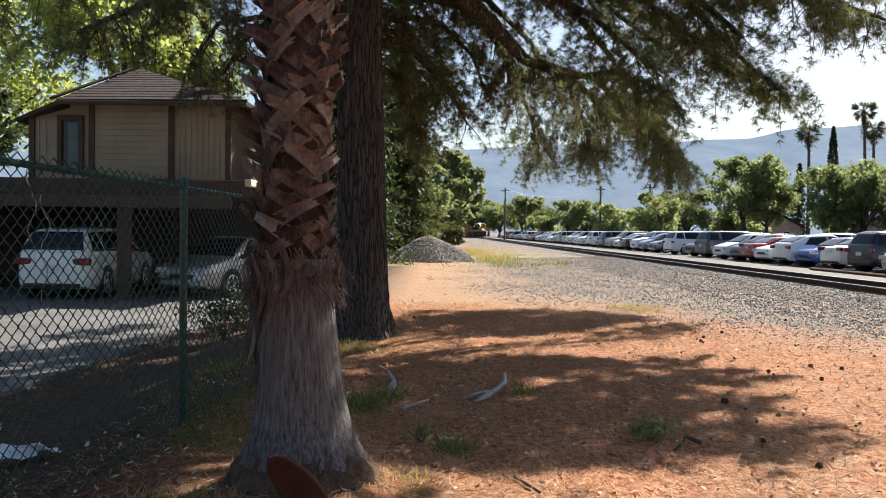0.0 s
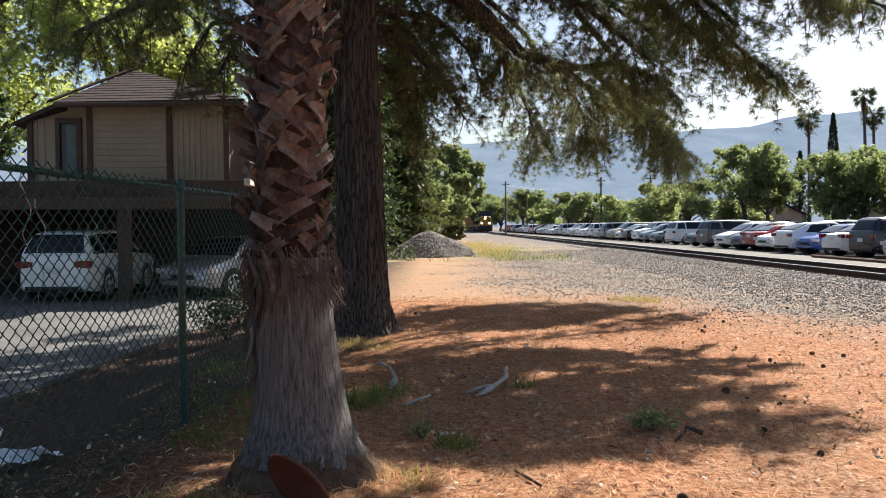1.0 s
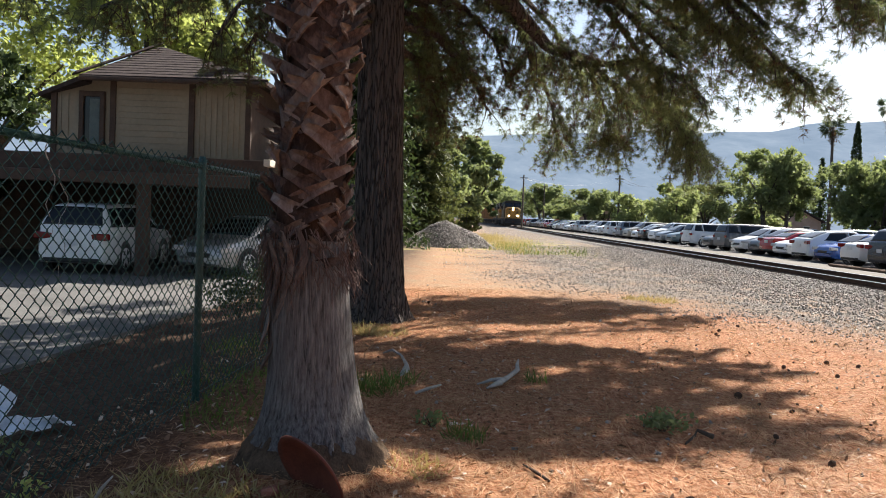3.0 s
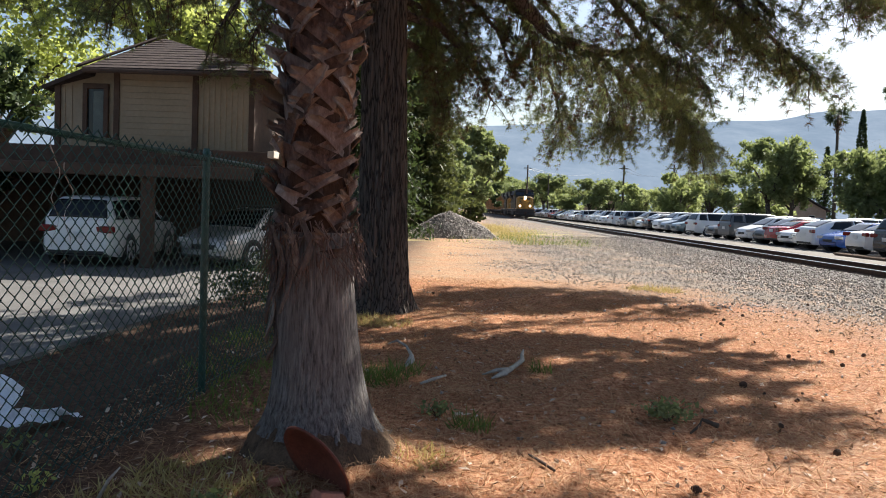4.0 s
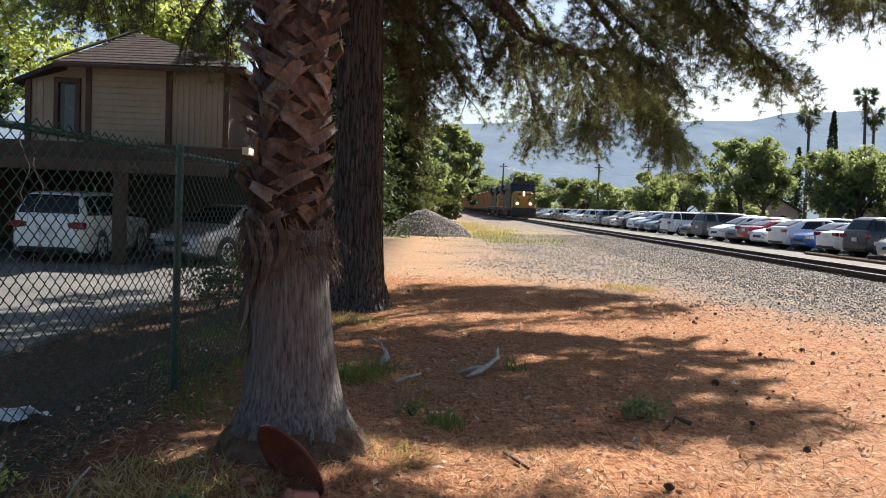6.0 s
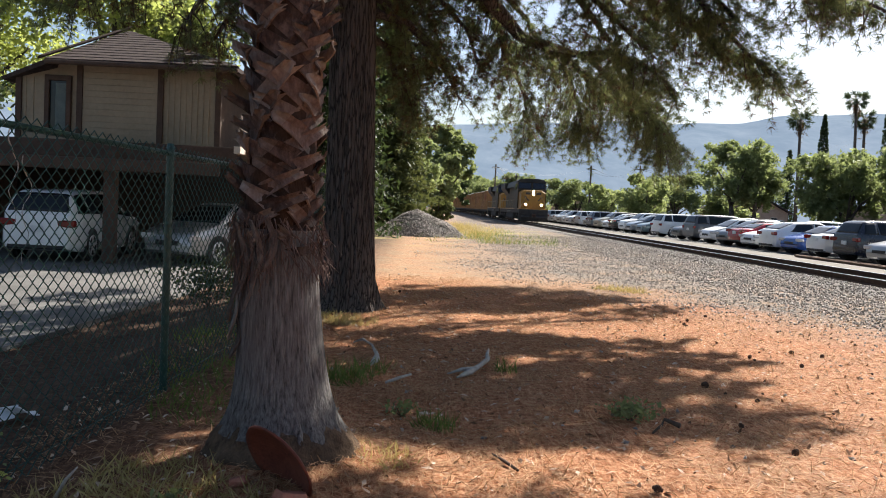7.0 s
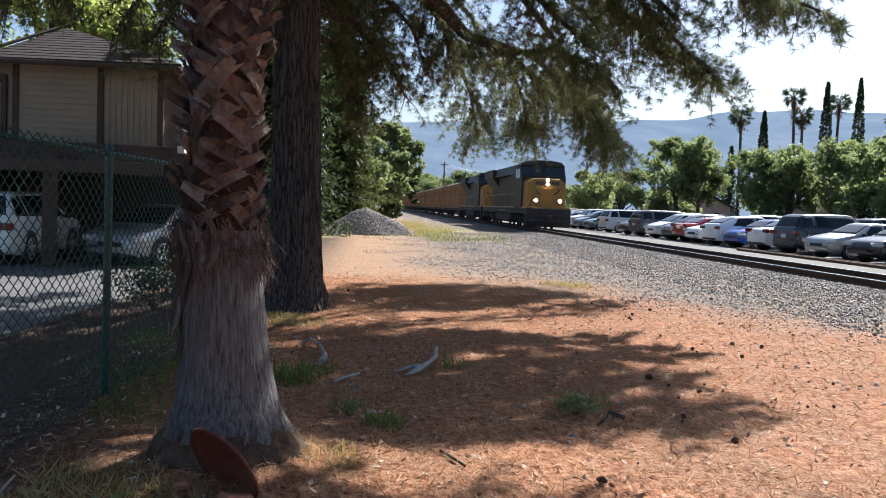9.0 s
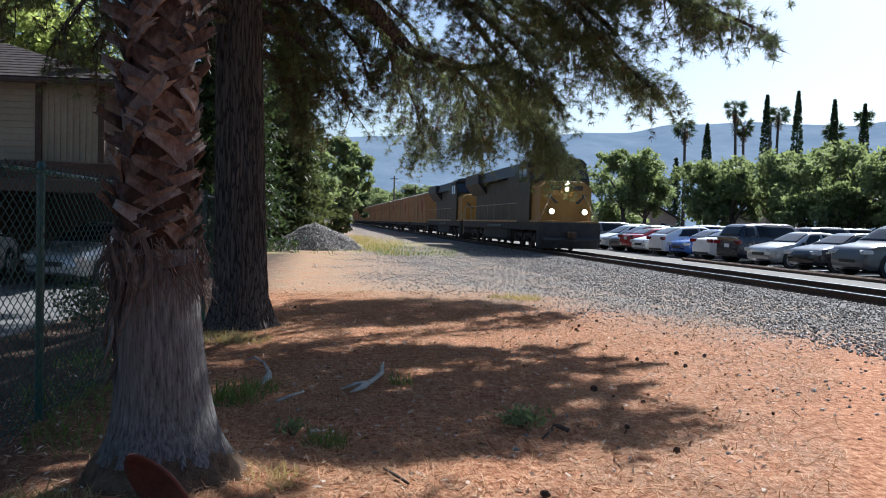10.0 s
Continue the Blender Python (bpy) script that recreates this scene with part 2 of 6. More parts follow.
BALLAST = stone_material()
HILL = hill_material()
STUCCO = surface("beige_siding", (0.26, 0.215, 0.155), (0.36, 0.30, 0.22), 1.6, 0.85, 0, 0.2, 0.15, 0.004)
TRIM_BROWN = surface("brown_trim", (0.050, 0.032, 0.024), (0.105, 0.068, 0.050), 4, 0.8)
FASCIA = surface("pale_fascia", (0.45, 0.38, 0.31), (0.62, 0.54, 0.45), 5, 0.8)
SHINGLE = surface("roof_shingle", (0.028, 0.022, 0.021), (0.085, 0.064, 0.058), 7, 0.95, 0, 0.1, 0.6, 0.01)
CEILING_DARK = surface("carport_soffit", (0.10, 0.085, 0.07), (0.17, 0.145, 0.12), 2, 0.9)
FENCE_WOOD = surface("weathered_board", (0.07, 0.045, 0.033), (0.18, 0.12, 0.085), 5, 0.9, 0, 0.1, 0.5, 0.01, (6, 6, 1))
RED_RUST = surface("rusty_iron", (0.075, 0.020, 0.013), (0.20, 0.060, 0.036), 9, 0.8, 0.1, 0.3, 0.4, 0.006)
BRICK_RED = surface("red_brick", (0.30, 0.10, 0.06), (0.48, 0.20, 0.13), 12, 0.9)
SHEET_WHITE = surface("white_sheet", (0.55, 0.57, 0.62), (0.80, 0.81, 0.84), 5, 0.5)
POLE_WOOD = surface("pole_timber", (0.06, 0.045, 0.035), (0.14, 0.11, 0.085), 4, 0.9)
WIRE = surface("cable_black", (0.03, 0.03, 0.03), (0.06, 0.06, 0.06), 4, 0.6)
CABLE_PALE = surface("cable_pale", (0.42, 0.40, 0.36), (0.6, 0.58, 0.54), 4, 0.6)
CONE = surface("cone_scales", (0.035, 0.020, 0.013), (0.12, 0.07, 0.045), 40, 0.9)
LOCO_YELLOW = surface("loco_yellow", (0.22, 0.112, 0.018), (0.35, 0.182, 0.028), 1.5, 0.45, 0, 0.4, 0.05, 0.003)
# the engine yellow with the flank's shade, and some soot, painted in
SHADED_YELLOW = surface("shaded_sooty_yellow", (0.020, 0.017, 0.011), (0.062, 0.044, 0.018), 1.2, 0.6, 0, 0.3, 0.05, 0.003)
LOCO_GREY = surface("loco_grey", (0.022, 0.022, 0.023), (0.05, 0.05, 0.05), 1.5, 0.6)
LOCO_DARK = surface("loco_underframe", (0.022, 0.021, 0.021), (0.065, 0.060, 0.056), 3, 0.8)
LOCO_GLASS = surface("cab_glass", (0.012, 0.014, 0.016), (0.02, 0.022, 0.025), 1, 0.06, 0, 0.6, 0)
RAIL_WHITE = surface("handrail_paint", (0.20, 0.17, 0.10), (0.32, 0.28, 0.18), 8, 0.5)
BOXCAR = surface("boxcar_orange", (0.25, 0.13, 0.055), (0.46, 0.275, 0.125), 0.9, 0.7, 0, 0.3, 0.2, 0.01, (1, 1, 0.35))
BOXCAR_ROOF = surface("galvanised_roof", (0.30, 0.29, 0.27), (0.50, 0.48, 0.46), 2, 0.6, 0.3)
BOXCAR_RED = surface("boxcar_emblem", (0.22, 0.05, 0.03), (0.34, 0.09, 0.05), 3, 0.7)
LAMP = glow("train_lamp", (1.0, 0.80, 0.48), 40)
TYRE = surface("tyre_rubber", (0.016, 0.016, 0.016), (0.035, 0.035, 0.034), 8, 0.85)
RIM = surface("alloy_rim", (0.45, 0.45, 0.46), (0.66, 0.66, 0.67), 8, 0.35, 0.25, 0.5)
GLASS = surface("car_glass", (0.010, 0.013, 0.017), (0.018, 0.022, 0.027), 0.7, 0.05, 0, 0.28, 0)
TRIM_BLACK = surface("black_trim", (0.018, 0.018, 0.018), (0.035, 0.035, 0.035), 6, 0.55)
TAIL_RED = surface("tail_lens", (0.13, 0.006, 0.007), (0.20, 0.010, 0.010), 5, 0.15, 0, 0.5, 0)
HEAD_CLEAR = surface("head_lens", (0.42, 0.44, 0.46), (0.62, 0.64, 0.66), 5, 0.1, 0.2, 0.6, 0)
PLATE = surface("plate_white", (0.55, 0.55, 0.56), (0.7, 0.7, 0.71), 8, 0.5)
PAINTS = {
    "white": paint("white_paint", (0.76, 0.76, 0.76)), "navy": paint("navy_paint", (0.012, 0.016, 0.030)),
    "black": paint("black_paint", (0.014, 0.014, 0.017)), "silver": paint("silver_paint", (0.40, 0.40, 0.40), 0.3, 0.5),
    "grey": paint("grey_paint", (0.085, 0.088, 0.095), 0.3, 0.3), "red": paint("red_paint", (0.30, 0.006, 0.016)),
    "blue": paint("blue_paint", (0.020, 0.075, 0.30)), "teal": paint("teal_grey_paint", (0.075, 0.12, 0.145), 0.3, 0.3),
    "bluegrey": paint("blue_grey_paint", (0.16, 0.185, 0.22), 0.3, 0.4), "tan": paint("champagne_paint", (0.36, 0.33, 0.28), 0.3, 0.4),
}


# ---- mesh tools ----
def part(name, bm, material, parent=None, label="", smooth=False):
    """Links a bmesh as one mesh object, under a thing where one is given."""
    data = bpy.data.meshes.new(name)
    bm.to_mesh(data)
    bm.free()
    if smooth:
        data.polygons.foreach_set("use_smooth", [True] * len(data.polygons))
    if material:
        data.materials.append(material)
    ob = new(name, data)
    ob.parent = parent
    return tagged(ob, label)


def raw(name, verts, faces, material, parent=None, label="", smooth=False):
    """A mesh from arrays of vertices and equal-sided faces."""
    verts, faces = np.asarray(verts, dtype=np.float32), np.asarray(faces, dtype=np.int32)
    sides = faces.shape[1]
    data = bpy.data.meshes.new(name)
    data.vertices.add(len(verts))
    data.vertices.foreach_set("co", verts.ravel())
    data.loops.add(faces.size)
    data.loops.foreach_set("vertex_index", faces.ravel())
    data.polygons.add(len(faces))
    data.polygons.foreach_set("loop_start", np.arange(0, faces.size, sides, dtype=np.int32))
    if smooth:
        data.polygons.foreach_set("use_smooth", np.ones(len(faces), dtype=bool))
    data.update(calc_edges=True)
    if material:
        data.materials.append(material)
    ob = new(name, data)
    ob.parent = parent
    return tagged(ob, label)


def empty(name, m=None, label="", category="", group="", kind=""):
    ob = new(name)
    ob.empty_display_size = 0.2
    if m is not None:
        ob.matrix_basis = m
    return tagged(ob, label, category, group, kind)


def box(bm, size, at=(0, 0, 0), rot=(0, 0, 0), bevel=0.0):
    m = pose(*at, *rot) @ Matrix.Diagonal((*size, 1))
    vs = bmesh.ops.create_cube(bm, size=1.0, matrix=m)["verts"]
    if bevel:
        bmesh.ops.bevel(bm, geom=list({e for v in vs for e in v.link_edges}), offset=bevel, segments=1, affect="EDGES")
    return bm


def block(size, at=(0, 0, 0), rot=(0, 0, 0), bevel=0.0):
    return box(bmesh.new(), size, at, rot, bevel)


def rod(bm, a, b, r, r2=None, seg=8, caps=True):
    a, b = Vector(a), Vector(b)
    m = Matrix.Translation((a + b) / 2) @ (b - a).to_track_quat("Z", "Y").to_matrix().to_4x4()
    bmesh.ops.create_cone(bm, cap_ends=caps, segments=seg, radius1=r, radius2=r if r2 is None else r2, depth=(b - a).length, matrix=m)
    return bm


def prism(bm, outline, axis, a, b):
    """A polygon, given in two coordinates, pushed from a to b along the axis."""
    def at(p, w):
        return {"x": (w, p[0], p[1]), "y": (p[0], w, p[1]), "z": (p[0], p[1], w)}[axis]
    low = [bm.verts.new(at(p, a)) for p in outline]
    high = [bm.verts.new(at(p, b)) for p in outline]
    n = len(outline)
    bm.faces.new(low[::-1]), bm.faces.new(high)
    for i in range(n):
        bm.faces.new((low[i], low[(i + 1) % n], high[(i + 1) % n], high[i]))
    bmesh.ops.recalc_face_normals(bm, faces=bm.faces[:])
    return bm


def limb(bm, points, radii, seg=8):
    """A bent, tapered tube."""
    points = [Vector(p) for p in points]
    rings = []
    for i, p in enumerate(points):
        d = (points[min(i + 1, len(points) - 1)] - points[max(i - 1, 0)]).normalized()
        q = d.to_track_quat("Z", "Y")
        rings.append([bm.verts.new(p + q @ Vector((math.cos(k * math.tau / seg), math.sin(k * math.tau / seg), 0)) * radii[i]) for k in range(seg)])
    for r, s in zip(rings, rings[1:]):
        for k in range(seg):
            bm.faces.new((r[k], r[(k + 1) % seg], s[(k + 1) % seg], s[k]))
    bm.faces.new(rings[0][::-1]), bm.faces.new(rings[-1])
    return bm


def turns(n, rng, flat=0.0):
    """Random rotation matrices; flat draws the local z axis towards up."""
    q = rng.normal(size=(n, 4))
    if flat:
        q[:, 1:3] *= 1 - flat
    q /= np.linalg.norm(q, axis=1)[:, None]
    w, x, y, z = q.T
    return np.stack([np.stack([1 - 2 * (y * y + z * z), 2 * (x * y - z * w), 2 * (x * z + y * w)], -1),
                     np.stack([2 * (x * y + z * w), 1 - 2 * (x * x + z * z), 2 * (y * z - x * w)], -1),
                     np.stack([2 * (x * z - y * w), 2 * (y * z + x * w), 1 - 2 * (x * x + y * y)], -1)], 1)


def scatter(name, verts, faces, spots, rng, material, parent=None, sizes=(0.7, 1.3), flat=0.0, label="", rots=None):
    """One mesh of many turned and scaled copies of a small shape."""
    spots = np.asarray(spots, dtype=np.float64)
    n, v, f = len(spots), np.asarray(verts, dtype=np.float64), np.asarray(faces)
    rots = turns(n, rng, flat) if rots is None else rots
    size = rng.uniform(*sizes, n)
    out = np.einsum("nij,vj->nvi", rots, v) * size[:, None, None] + spots[:, None, :]
    idx = f[None] + (np.arange(n) * len(v))[:, None, None]
    return raw(name, out.reshape(-1, 3), idx.reshape(-1, f.shape[1]), material, parent, label)


FAR_LEAF = ([(-0.45, -0.1, 0), (0.2, -0.3, 0.05), (0.3, 0.35, 0)], [(0, 1, 2)])
LEAF = ([(-0.5, 0, 0), (0, -0.28, 0.06), (0.5, 0, 0), (0, 0.28, 0.06)], [(0, 1, 2, 3)])
ROCK = ([(1, 0, 0), (-0.9, 0.1, 0), (0, 0.8, 0.1), (0.1, -0.9, 0), (0.1, 0, 0.7), (0, 0.1, -0.7)],
        [(0, 2, 4), (2, 1, 4), (1, 3, 4), (3, 0, 4), (2, 0, 5), (1, 2, 5), (3, 1, 5), (0, 3, 5)])


def tuft(count, length, width, rng, spread=1.0):
    """A brush of thin needles that leave one point."""
    d = rng.normal(size=(count, 3)) * (spread, spread, 0.6) + (0, 0, 0.75)
    d /= np.linalg.norm(d, axis=1)[:, None]
    side = np.cross(d, rng.normal(size=(count, 3)))
    side /= np.linalg.norm(side, axis=1)[:, None]
    l = rng.uniform(0.7, 1.15, count)[:, None] * length
    v = np.stack([side * width / 2, -side * width / 2, d * l], 1)
    return v.reshape(-1, 3), np.arange(count * 3).reshape(-1, 3)


# ---- ground ----
def smooth(a, b, v):
    t = min(max((v - a) / (b - a), 0), 1)
    return t * t * (3 - 2 * t)


def level(x, y):
    """Height of the ground: flat, a little uneven, lower in the carport's yard."""
    z = 0.03 * noise.noise((x * 0.5, y * 0.5, 0)) + 0.012 * noise.noise((x * 2.3, y * 2.3, 4))
    z *= 1 - smooth(7.5, 9.5, x)
    z += 0.10 * math.exp(-((x + 0.75) ** 2 + (y - 4.9) ** 2) / 0.35)
    z -= 0.34 * smooth(-2.4, -3.9, x)
    return z - 0.06 * smooth(12.5, 14.5, x)


def axis(spans):
    out = []
    for a, b, step in spans:
        out += list(np.arange(a, b - 1e-6, step))
    return out + [spans[-1][1]]


def build_ground():
    xs = axis([(-3000, -300, 450), (-300, -40, 40), (-40, -6, 2), (-6, 8, 0.14), (8, 20, 0.6), (20, 60, 4), (60, 300, 40), (300, 3000, 450)])
    ys = axis([(-3000, -300, 450), (-300, -20, 40), (-20, 2, 1), (2, 18, 0.14), (18, 60, 0.6), (60, 300, 12), (300, 3000, 300)])
    verts = [(x, y, level(x, y)) for y in ys for x in xs]
    w = len(xs)
    faces = [(j * w + i, j * w + i + 1, (j + 1) * w + i + 1, (j + 1) * w + i) for j in range(len(ys) - 1) for i in range(w - 1)]
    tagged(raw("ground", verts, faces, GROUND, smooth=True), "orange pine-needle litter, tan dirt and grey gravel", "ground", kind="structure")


build_ground()
TRACK = pose(11.95, 0, 0, 0, 0, 0.9626)


def on_track(u, v, z=0.0):
    return TRACK @ Vector((u, v, z))


def build_track():
    bed = prism(bmesh.new(), [(-2.5, -0.05), (-1.55, 0.075), (1.55, 0.075), (2.3, -0.05)], "y", -60, 420)
    ob = part("ballast_bed", bed, STONE)
    ob.matrix_basis = TRACK
    tagged(ob, "grey crushed-stone ballast bed under the rails", "ballast", kind="structure")
    track = empty("railway_track", TRACK, "single railway track of worn steel rails on dark timber ties", "railway track", kind="structure")
    web = [(-0.07, 0.085), (0.07, 0.085), (0.07, 0.1), (0.012, 0.12), (0.012, 0.215), (0.036, 0.225), (0.036, 0.25), (-0.036, 0.25), (-0.036, 0.225), (-0.012, 0.215), (-0.012, 0.12), (-0.07, 0.1)]
    for u in (-0.7525, 0.7525):
        r = part("rail", prism(bmesh.new(), [(u + a, b) for a, b in web], "y", -60, 420), RUST, track, "rust-brown steel rail")
        part("rail_head", prism(bmesh.new(), [(u - 0.034, 0.2505), (u + 0.034, 0.2505), (u + 0.026, 0.258), (u - 0.026, 0.258)], "y", -60, 420), STEEL_RAIL, r, "polished running surface")


build_track()


def build_lot():
    slab = prism(bmesh.new(), [(1.95, -0.4), (95, -0.4), (95, 0.03), (2.0, 0.03)], "y", -40, 300)
    ob = part("parking_lot", slab, ASPHALT)
    ob.matrix_basis = TRACK
    tagged(ob, "worn grey asphalt car park beside the track", "parking lot", kind="structure")
    strip = part("pavement", block((3.6, 338, 0.03), (3.8, 130, 0.024), bevel=0.005), CONCRETE)
    strip.matrix_basis = TRACK
    tagged(strip, "pale sunlit concrete strip along the track", "pavement", kind="structure")
    lines = empty("stall_lines", TRACK, "white painted stall lines on the asphalt", "marking", kind="structure")
    for i in range(34):
        ob = part("stall_line", block((5.0, 0.1, 0.004), (0, 0, 0)), WHITE_LINE, lines) if i == 0 else None
        if ob:
            first = ob
        else:
            ob = new("stall_line", first.data)
            ob.parent = lines
        ob.matrix_basis = pose(8.2, 21.2 + i * 3.05, 0.033, 0, 0, 8)
    edging = empty("timber_edging", TRACK, "low weathered brown timber edging along the car park", "edging", kind="structure")
    for i, u in enumerate((4.75, 5.15)):
        part("timber", block((0.16, 21, 0.1), (u, 26.5 + i, 0.088), bevel=0.015), FENCE_WOOD, edging)


build_lot()


def build_yard():
    slab = prism(bmesh.new(), [(-30, 2), (-4.9, 2), (-4.75, 8), (-4.5, 14), (-3.7, 34), (-30, 34)], "z", -0.6, -0.29)
    tagged(part("yard", slab, PALE_ASPHALT), "worn pale asphalt yard in front of the carport", "yard", kind="structure")


build_yard()


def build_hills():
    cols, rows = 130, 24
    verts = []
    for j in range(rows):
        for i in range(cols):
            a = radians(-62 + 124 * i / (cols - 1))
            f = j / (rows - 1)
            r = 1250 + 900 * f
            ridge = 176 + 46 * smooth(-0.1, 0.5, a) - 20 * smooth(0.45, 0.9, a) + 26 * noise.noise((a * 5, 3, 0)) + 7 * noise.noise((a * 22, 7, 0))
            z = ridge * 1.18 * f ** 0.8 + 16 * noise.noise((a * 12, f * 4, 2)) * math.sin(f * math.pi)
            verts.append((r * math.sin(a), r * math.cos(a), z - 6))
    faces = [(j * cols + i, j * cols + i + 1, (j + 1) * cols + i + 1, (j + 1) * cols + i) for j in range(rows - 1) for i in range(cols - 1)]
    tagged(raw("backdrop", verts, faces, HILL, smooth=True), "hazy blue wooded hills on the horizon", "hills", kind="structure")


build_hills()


# ---- train ----
WHEELS = []


def wheel_set(parent, v, r=0.52, gauge=0.75):
    for u in (-gauge, gauge):
        w = part("wheel", rod(bmesh.new(), (-0.07, 0, 0), (0.07, 0, 0), r, seg=20), RUST, parent, "rusty steel wheel")
        w.matrix_basis = pose(u, v, r + 0.255)
        WHEELS.append((w, u, v, r))
        part("axle_box", block((0.22, 0.34, 0.34), (u * 1.42, v, r + 0.28), bevel=0.04), LOCO_DARK, parent)


def truck(parent, v, axles, spread, r=0.52):
    t = part("truck_frame", bmesh.new(), LOCO_DARK, parent, "dark cast truck frame")
    bm = bmesh.new()
    for u in (-0.98, 0.98):
        box(bm, (0.16, spread * (axles - 1) + 0.9, 0.26), (u, v, r + 0.44), bevel=0.04)
        for i in range(axles):
            y = v + (i - (axles - 1) / 2) * spread
            box(bm, (0.2, 0.42, 0.36), (u, y, r + 0.26), bevel=0.04)
            rod(bm, (u * 1.1, y + spread * 0.28, r + 0.2), (u * 1.1, y + spread * 0.28, r + 0.62), 0.09)
    box(bm, (1.9, 0.5, 0.3), (0, v, r + 0.5))
    bm.to_mesh(t.data)
    bm.free()
    for i in range(axles):
        wheel_set(parent, v + (i - (axles - 1) / 2) * spread, r)


def locomotive(label, length, lead):
    """Origin at the front coupler over the track's centre; the engine reaches back along +y. Heights are above the ground."""
    top = empty("locomotive", TRACK, label, "locomotive")
    z0 = 1.5  # walkway
    L = length
    part("underframe", block((2.9, L - 0.9, 0.42), (0, L / 2, z0 - 0.06), bevel=0.03), LOCO_DARK, top, "dark grey underframe sill")
    part("sill_stripe", block((3.0, L - 1.0, 0.10), (0, L / 2, z0 + 0.17), bevel=0.01), LOCO_YELLOW, top, "yellow sill stripe")
    # pilot and plow
    bm = prism(bmesh.new(), [(-1.5, 0.42), (1.5, 0.42), (1.52, 1.62), (-1.52, 1.62)], "y", 0.35, 0.62)
    box(bm, (2.7, 0.5, 0.5), (0, 0.35, 0.72), (25, 0, 0), 0.04)
    part("pilot", bm, LOCO_DARK, top, "dark steel pilot and snow plow")
    part("coupler", block((0.36, 0.6, 0.32), (0, 0.05, 1.05), bevel=0.05), RUST, top)
    for u in (-1.25, 1.25):
        steps = bmesh.new()
        for k in range(4):
            box(steps, (0.45, 0.3, 0.05), (u, 0.75, 0.55 + 0.3 * k))
        box(steps, (0.04, 0.35, 1.2), (u * 1.17, 0.75, 1.0))
        part("stepwell", steps, LOCO_DARK, top)
    # nose with a sloped, chamfered face
    bm = bmesh.new()
    secs = [(0.95, 1.05, 1.62, 2.95), (1.15, 1.28, 1.62, 3.62), (2.35, 1.42, 1.62, 3.72)]
    rings = []
    for y, hw, zb, zt in secs:
        c = 0.28
        rings.append([bm.verts.new(p) for p in ((-hw, y, zb), (hw, y, zb), (hw, y, zt - c), (hw - c * 1.4, y, zt), (-hw + c * 1.4, y, zt), (-hw, y, zt - c))])
    for a, b in zip(rings, rings[1:]):
        for k in range(6):
            bm.faces.new((a[k], a[(k + 1) % 6], b[(k + 1) % 6], b[k]))
    bm.faces.new(rings[0][::-1]), bm.faces.new(rings[-1])
    bmesh.ops.recalc_face_normals(bm, faces=bm.faces[:])
    nose = part("nose", bm, LOCO_YELLOW, top, "yellow short nose")
    part("nose_door", block((0.6, 0.05, 1.25), (0.0, 1.0, 2.3), (-5, 0, 0), 0.02), LOCO_YELLOW, nose)
    for u in (-1, 1):
        bm = bmesh.new()
        for k in range(4):
            box(bm, (0.62 - 0.1 * k, 0.03, 0.12), (u * (0.62 - 0.05 * k), 1.0 - 0.012 * k, 2.95 - 0.11 * k), (-6, 0, u * -9))
        part("nose_emblem", bm, LOCO_GREY, nose, "dark winged emblem bars")
    # cab
    bm = prism(bmesh.new(), [(2.3, 1.62), (4.9, 1.62), (4.9, 4.62), (2.95, 4.68), (2.25, 3.72)], "x", -1.53, 1.53)
    cab = part("cab", bm, SHADED_YELLOW, top, "yellow crew cab")
    bm = prism(bmesh.new(), [(-1.56, 4.58), (1.56, 4.58), (1.3, 4.84), (0.6, 4.95), (-0.6, 4.95), (-1.3, 4.84)], "y", 2.75, 5.0)
    part("cab_roof", bm, LOCO_GREY, cab, "dark grey cab roof")
    for u in (-0.76, 0.76):
        part("windshield", block((1.32, 0.05, 0.82), (u, 2.56, 4.16), (-36, 0, 0), 0.02), LOCO_GLASS, cab, "dark windscreen")
    for u in (-1.535, 1.535):
        for y in (3.3, 4.2):
            part("side_window", block((0.03, 0.72, 0.66), (u, y, 4.02), bevel=0.01), LOCO_GLASS, cab)
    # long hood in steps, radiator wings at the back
    hood = part("hood", block((1.95, L - 7.5, 2.55), (0, 4.9 + (L - 7.5) / 2, 2.9), bevel=0.12), SHADED_YELLOW, top, "long yellow engine hood")
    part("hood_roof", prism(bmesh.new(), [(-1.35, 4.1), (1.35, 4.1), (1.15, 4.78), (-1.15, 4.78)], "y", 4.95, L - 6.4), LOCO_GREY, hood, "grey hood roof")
    part("equipment_cab", block((2.7, 3.2, 2.5), (0, 6.55, 2.88), bevel=0.06), SHADED_YELLOW, hood)
    part("exhaust_stack", block((0.9, 1.2, 0.35), (0, 10.2, 4.72), bevel=0.05), LOCO_DARK, hood)
    bm = prism(bmesh.new(), [(-1.0, 3.4), (1.0, 3.4), (1.55, 4.1), (1.55, 4.75), (-1.55, 4.75), (-1.55, 4.1)], "y", L - 6.3, L - 1.4)
    part("radiator", bm, LOCO_GREY, hood, "dark grey overhanging radiator section")
    for k in range(9):
        y = 8.6 + k * (L - 17.0) / 8
        for u in (-0.985, 0.985):
            part("hood_door", block((0.03, 0.82, 1.7), (u, y, 2.85), bevel=0.008), SHADED_YELLOW, hood)
    # handrails
    bm = bmesh.new()
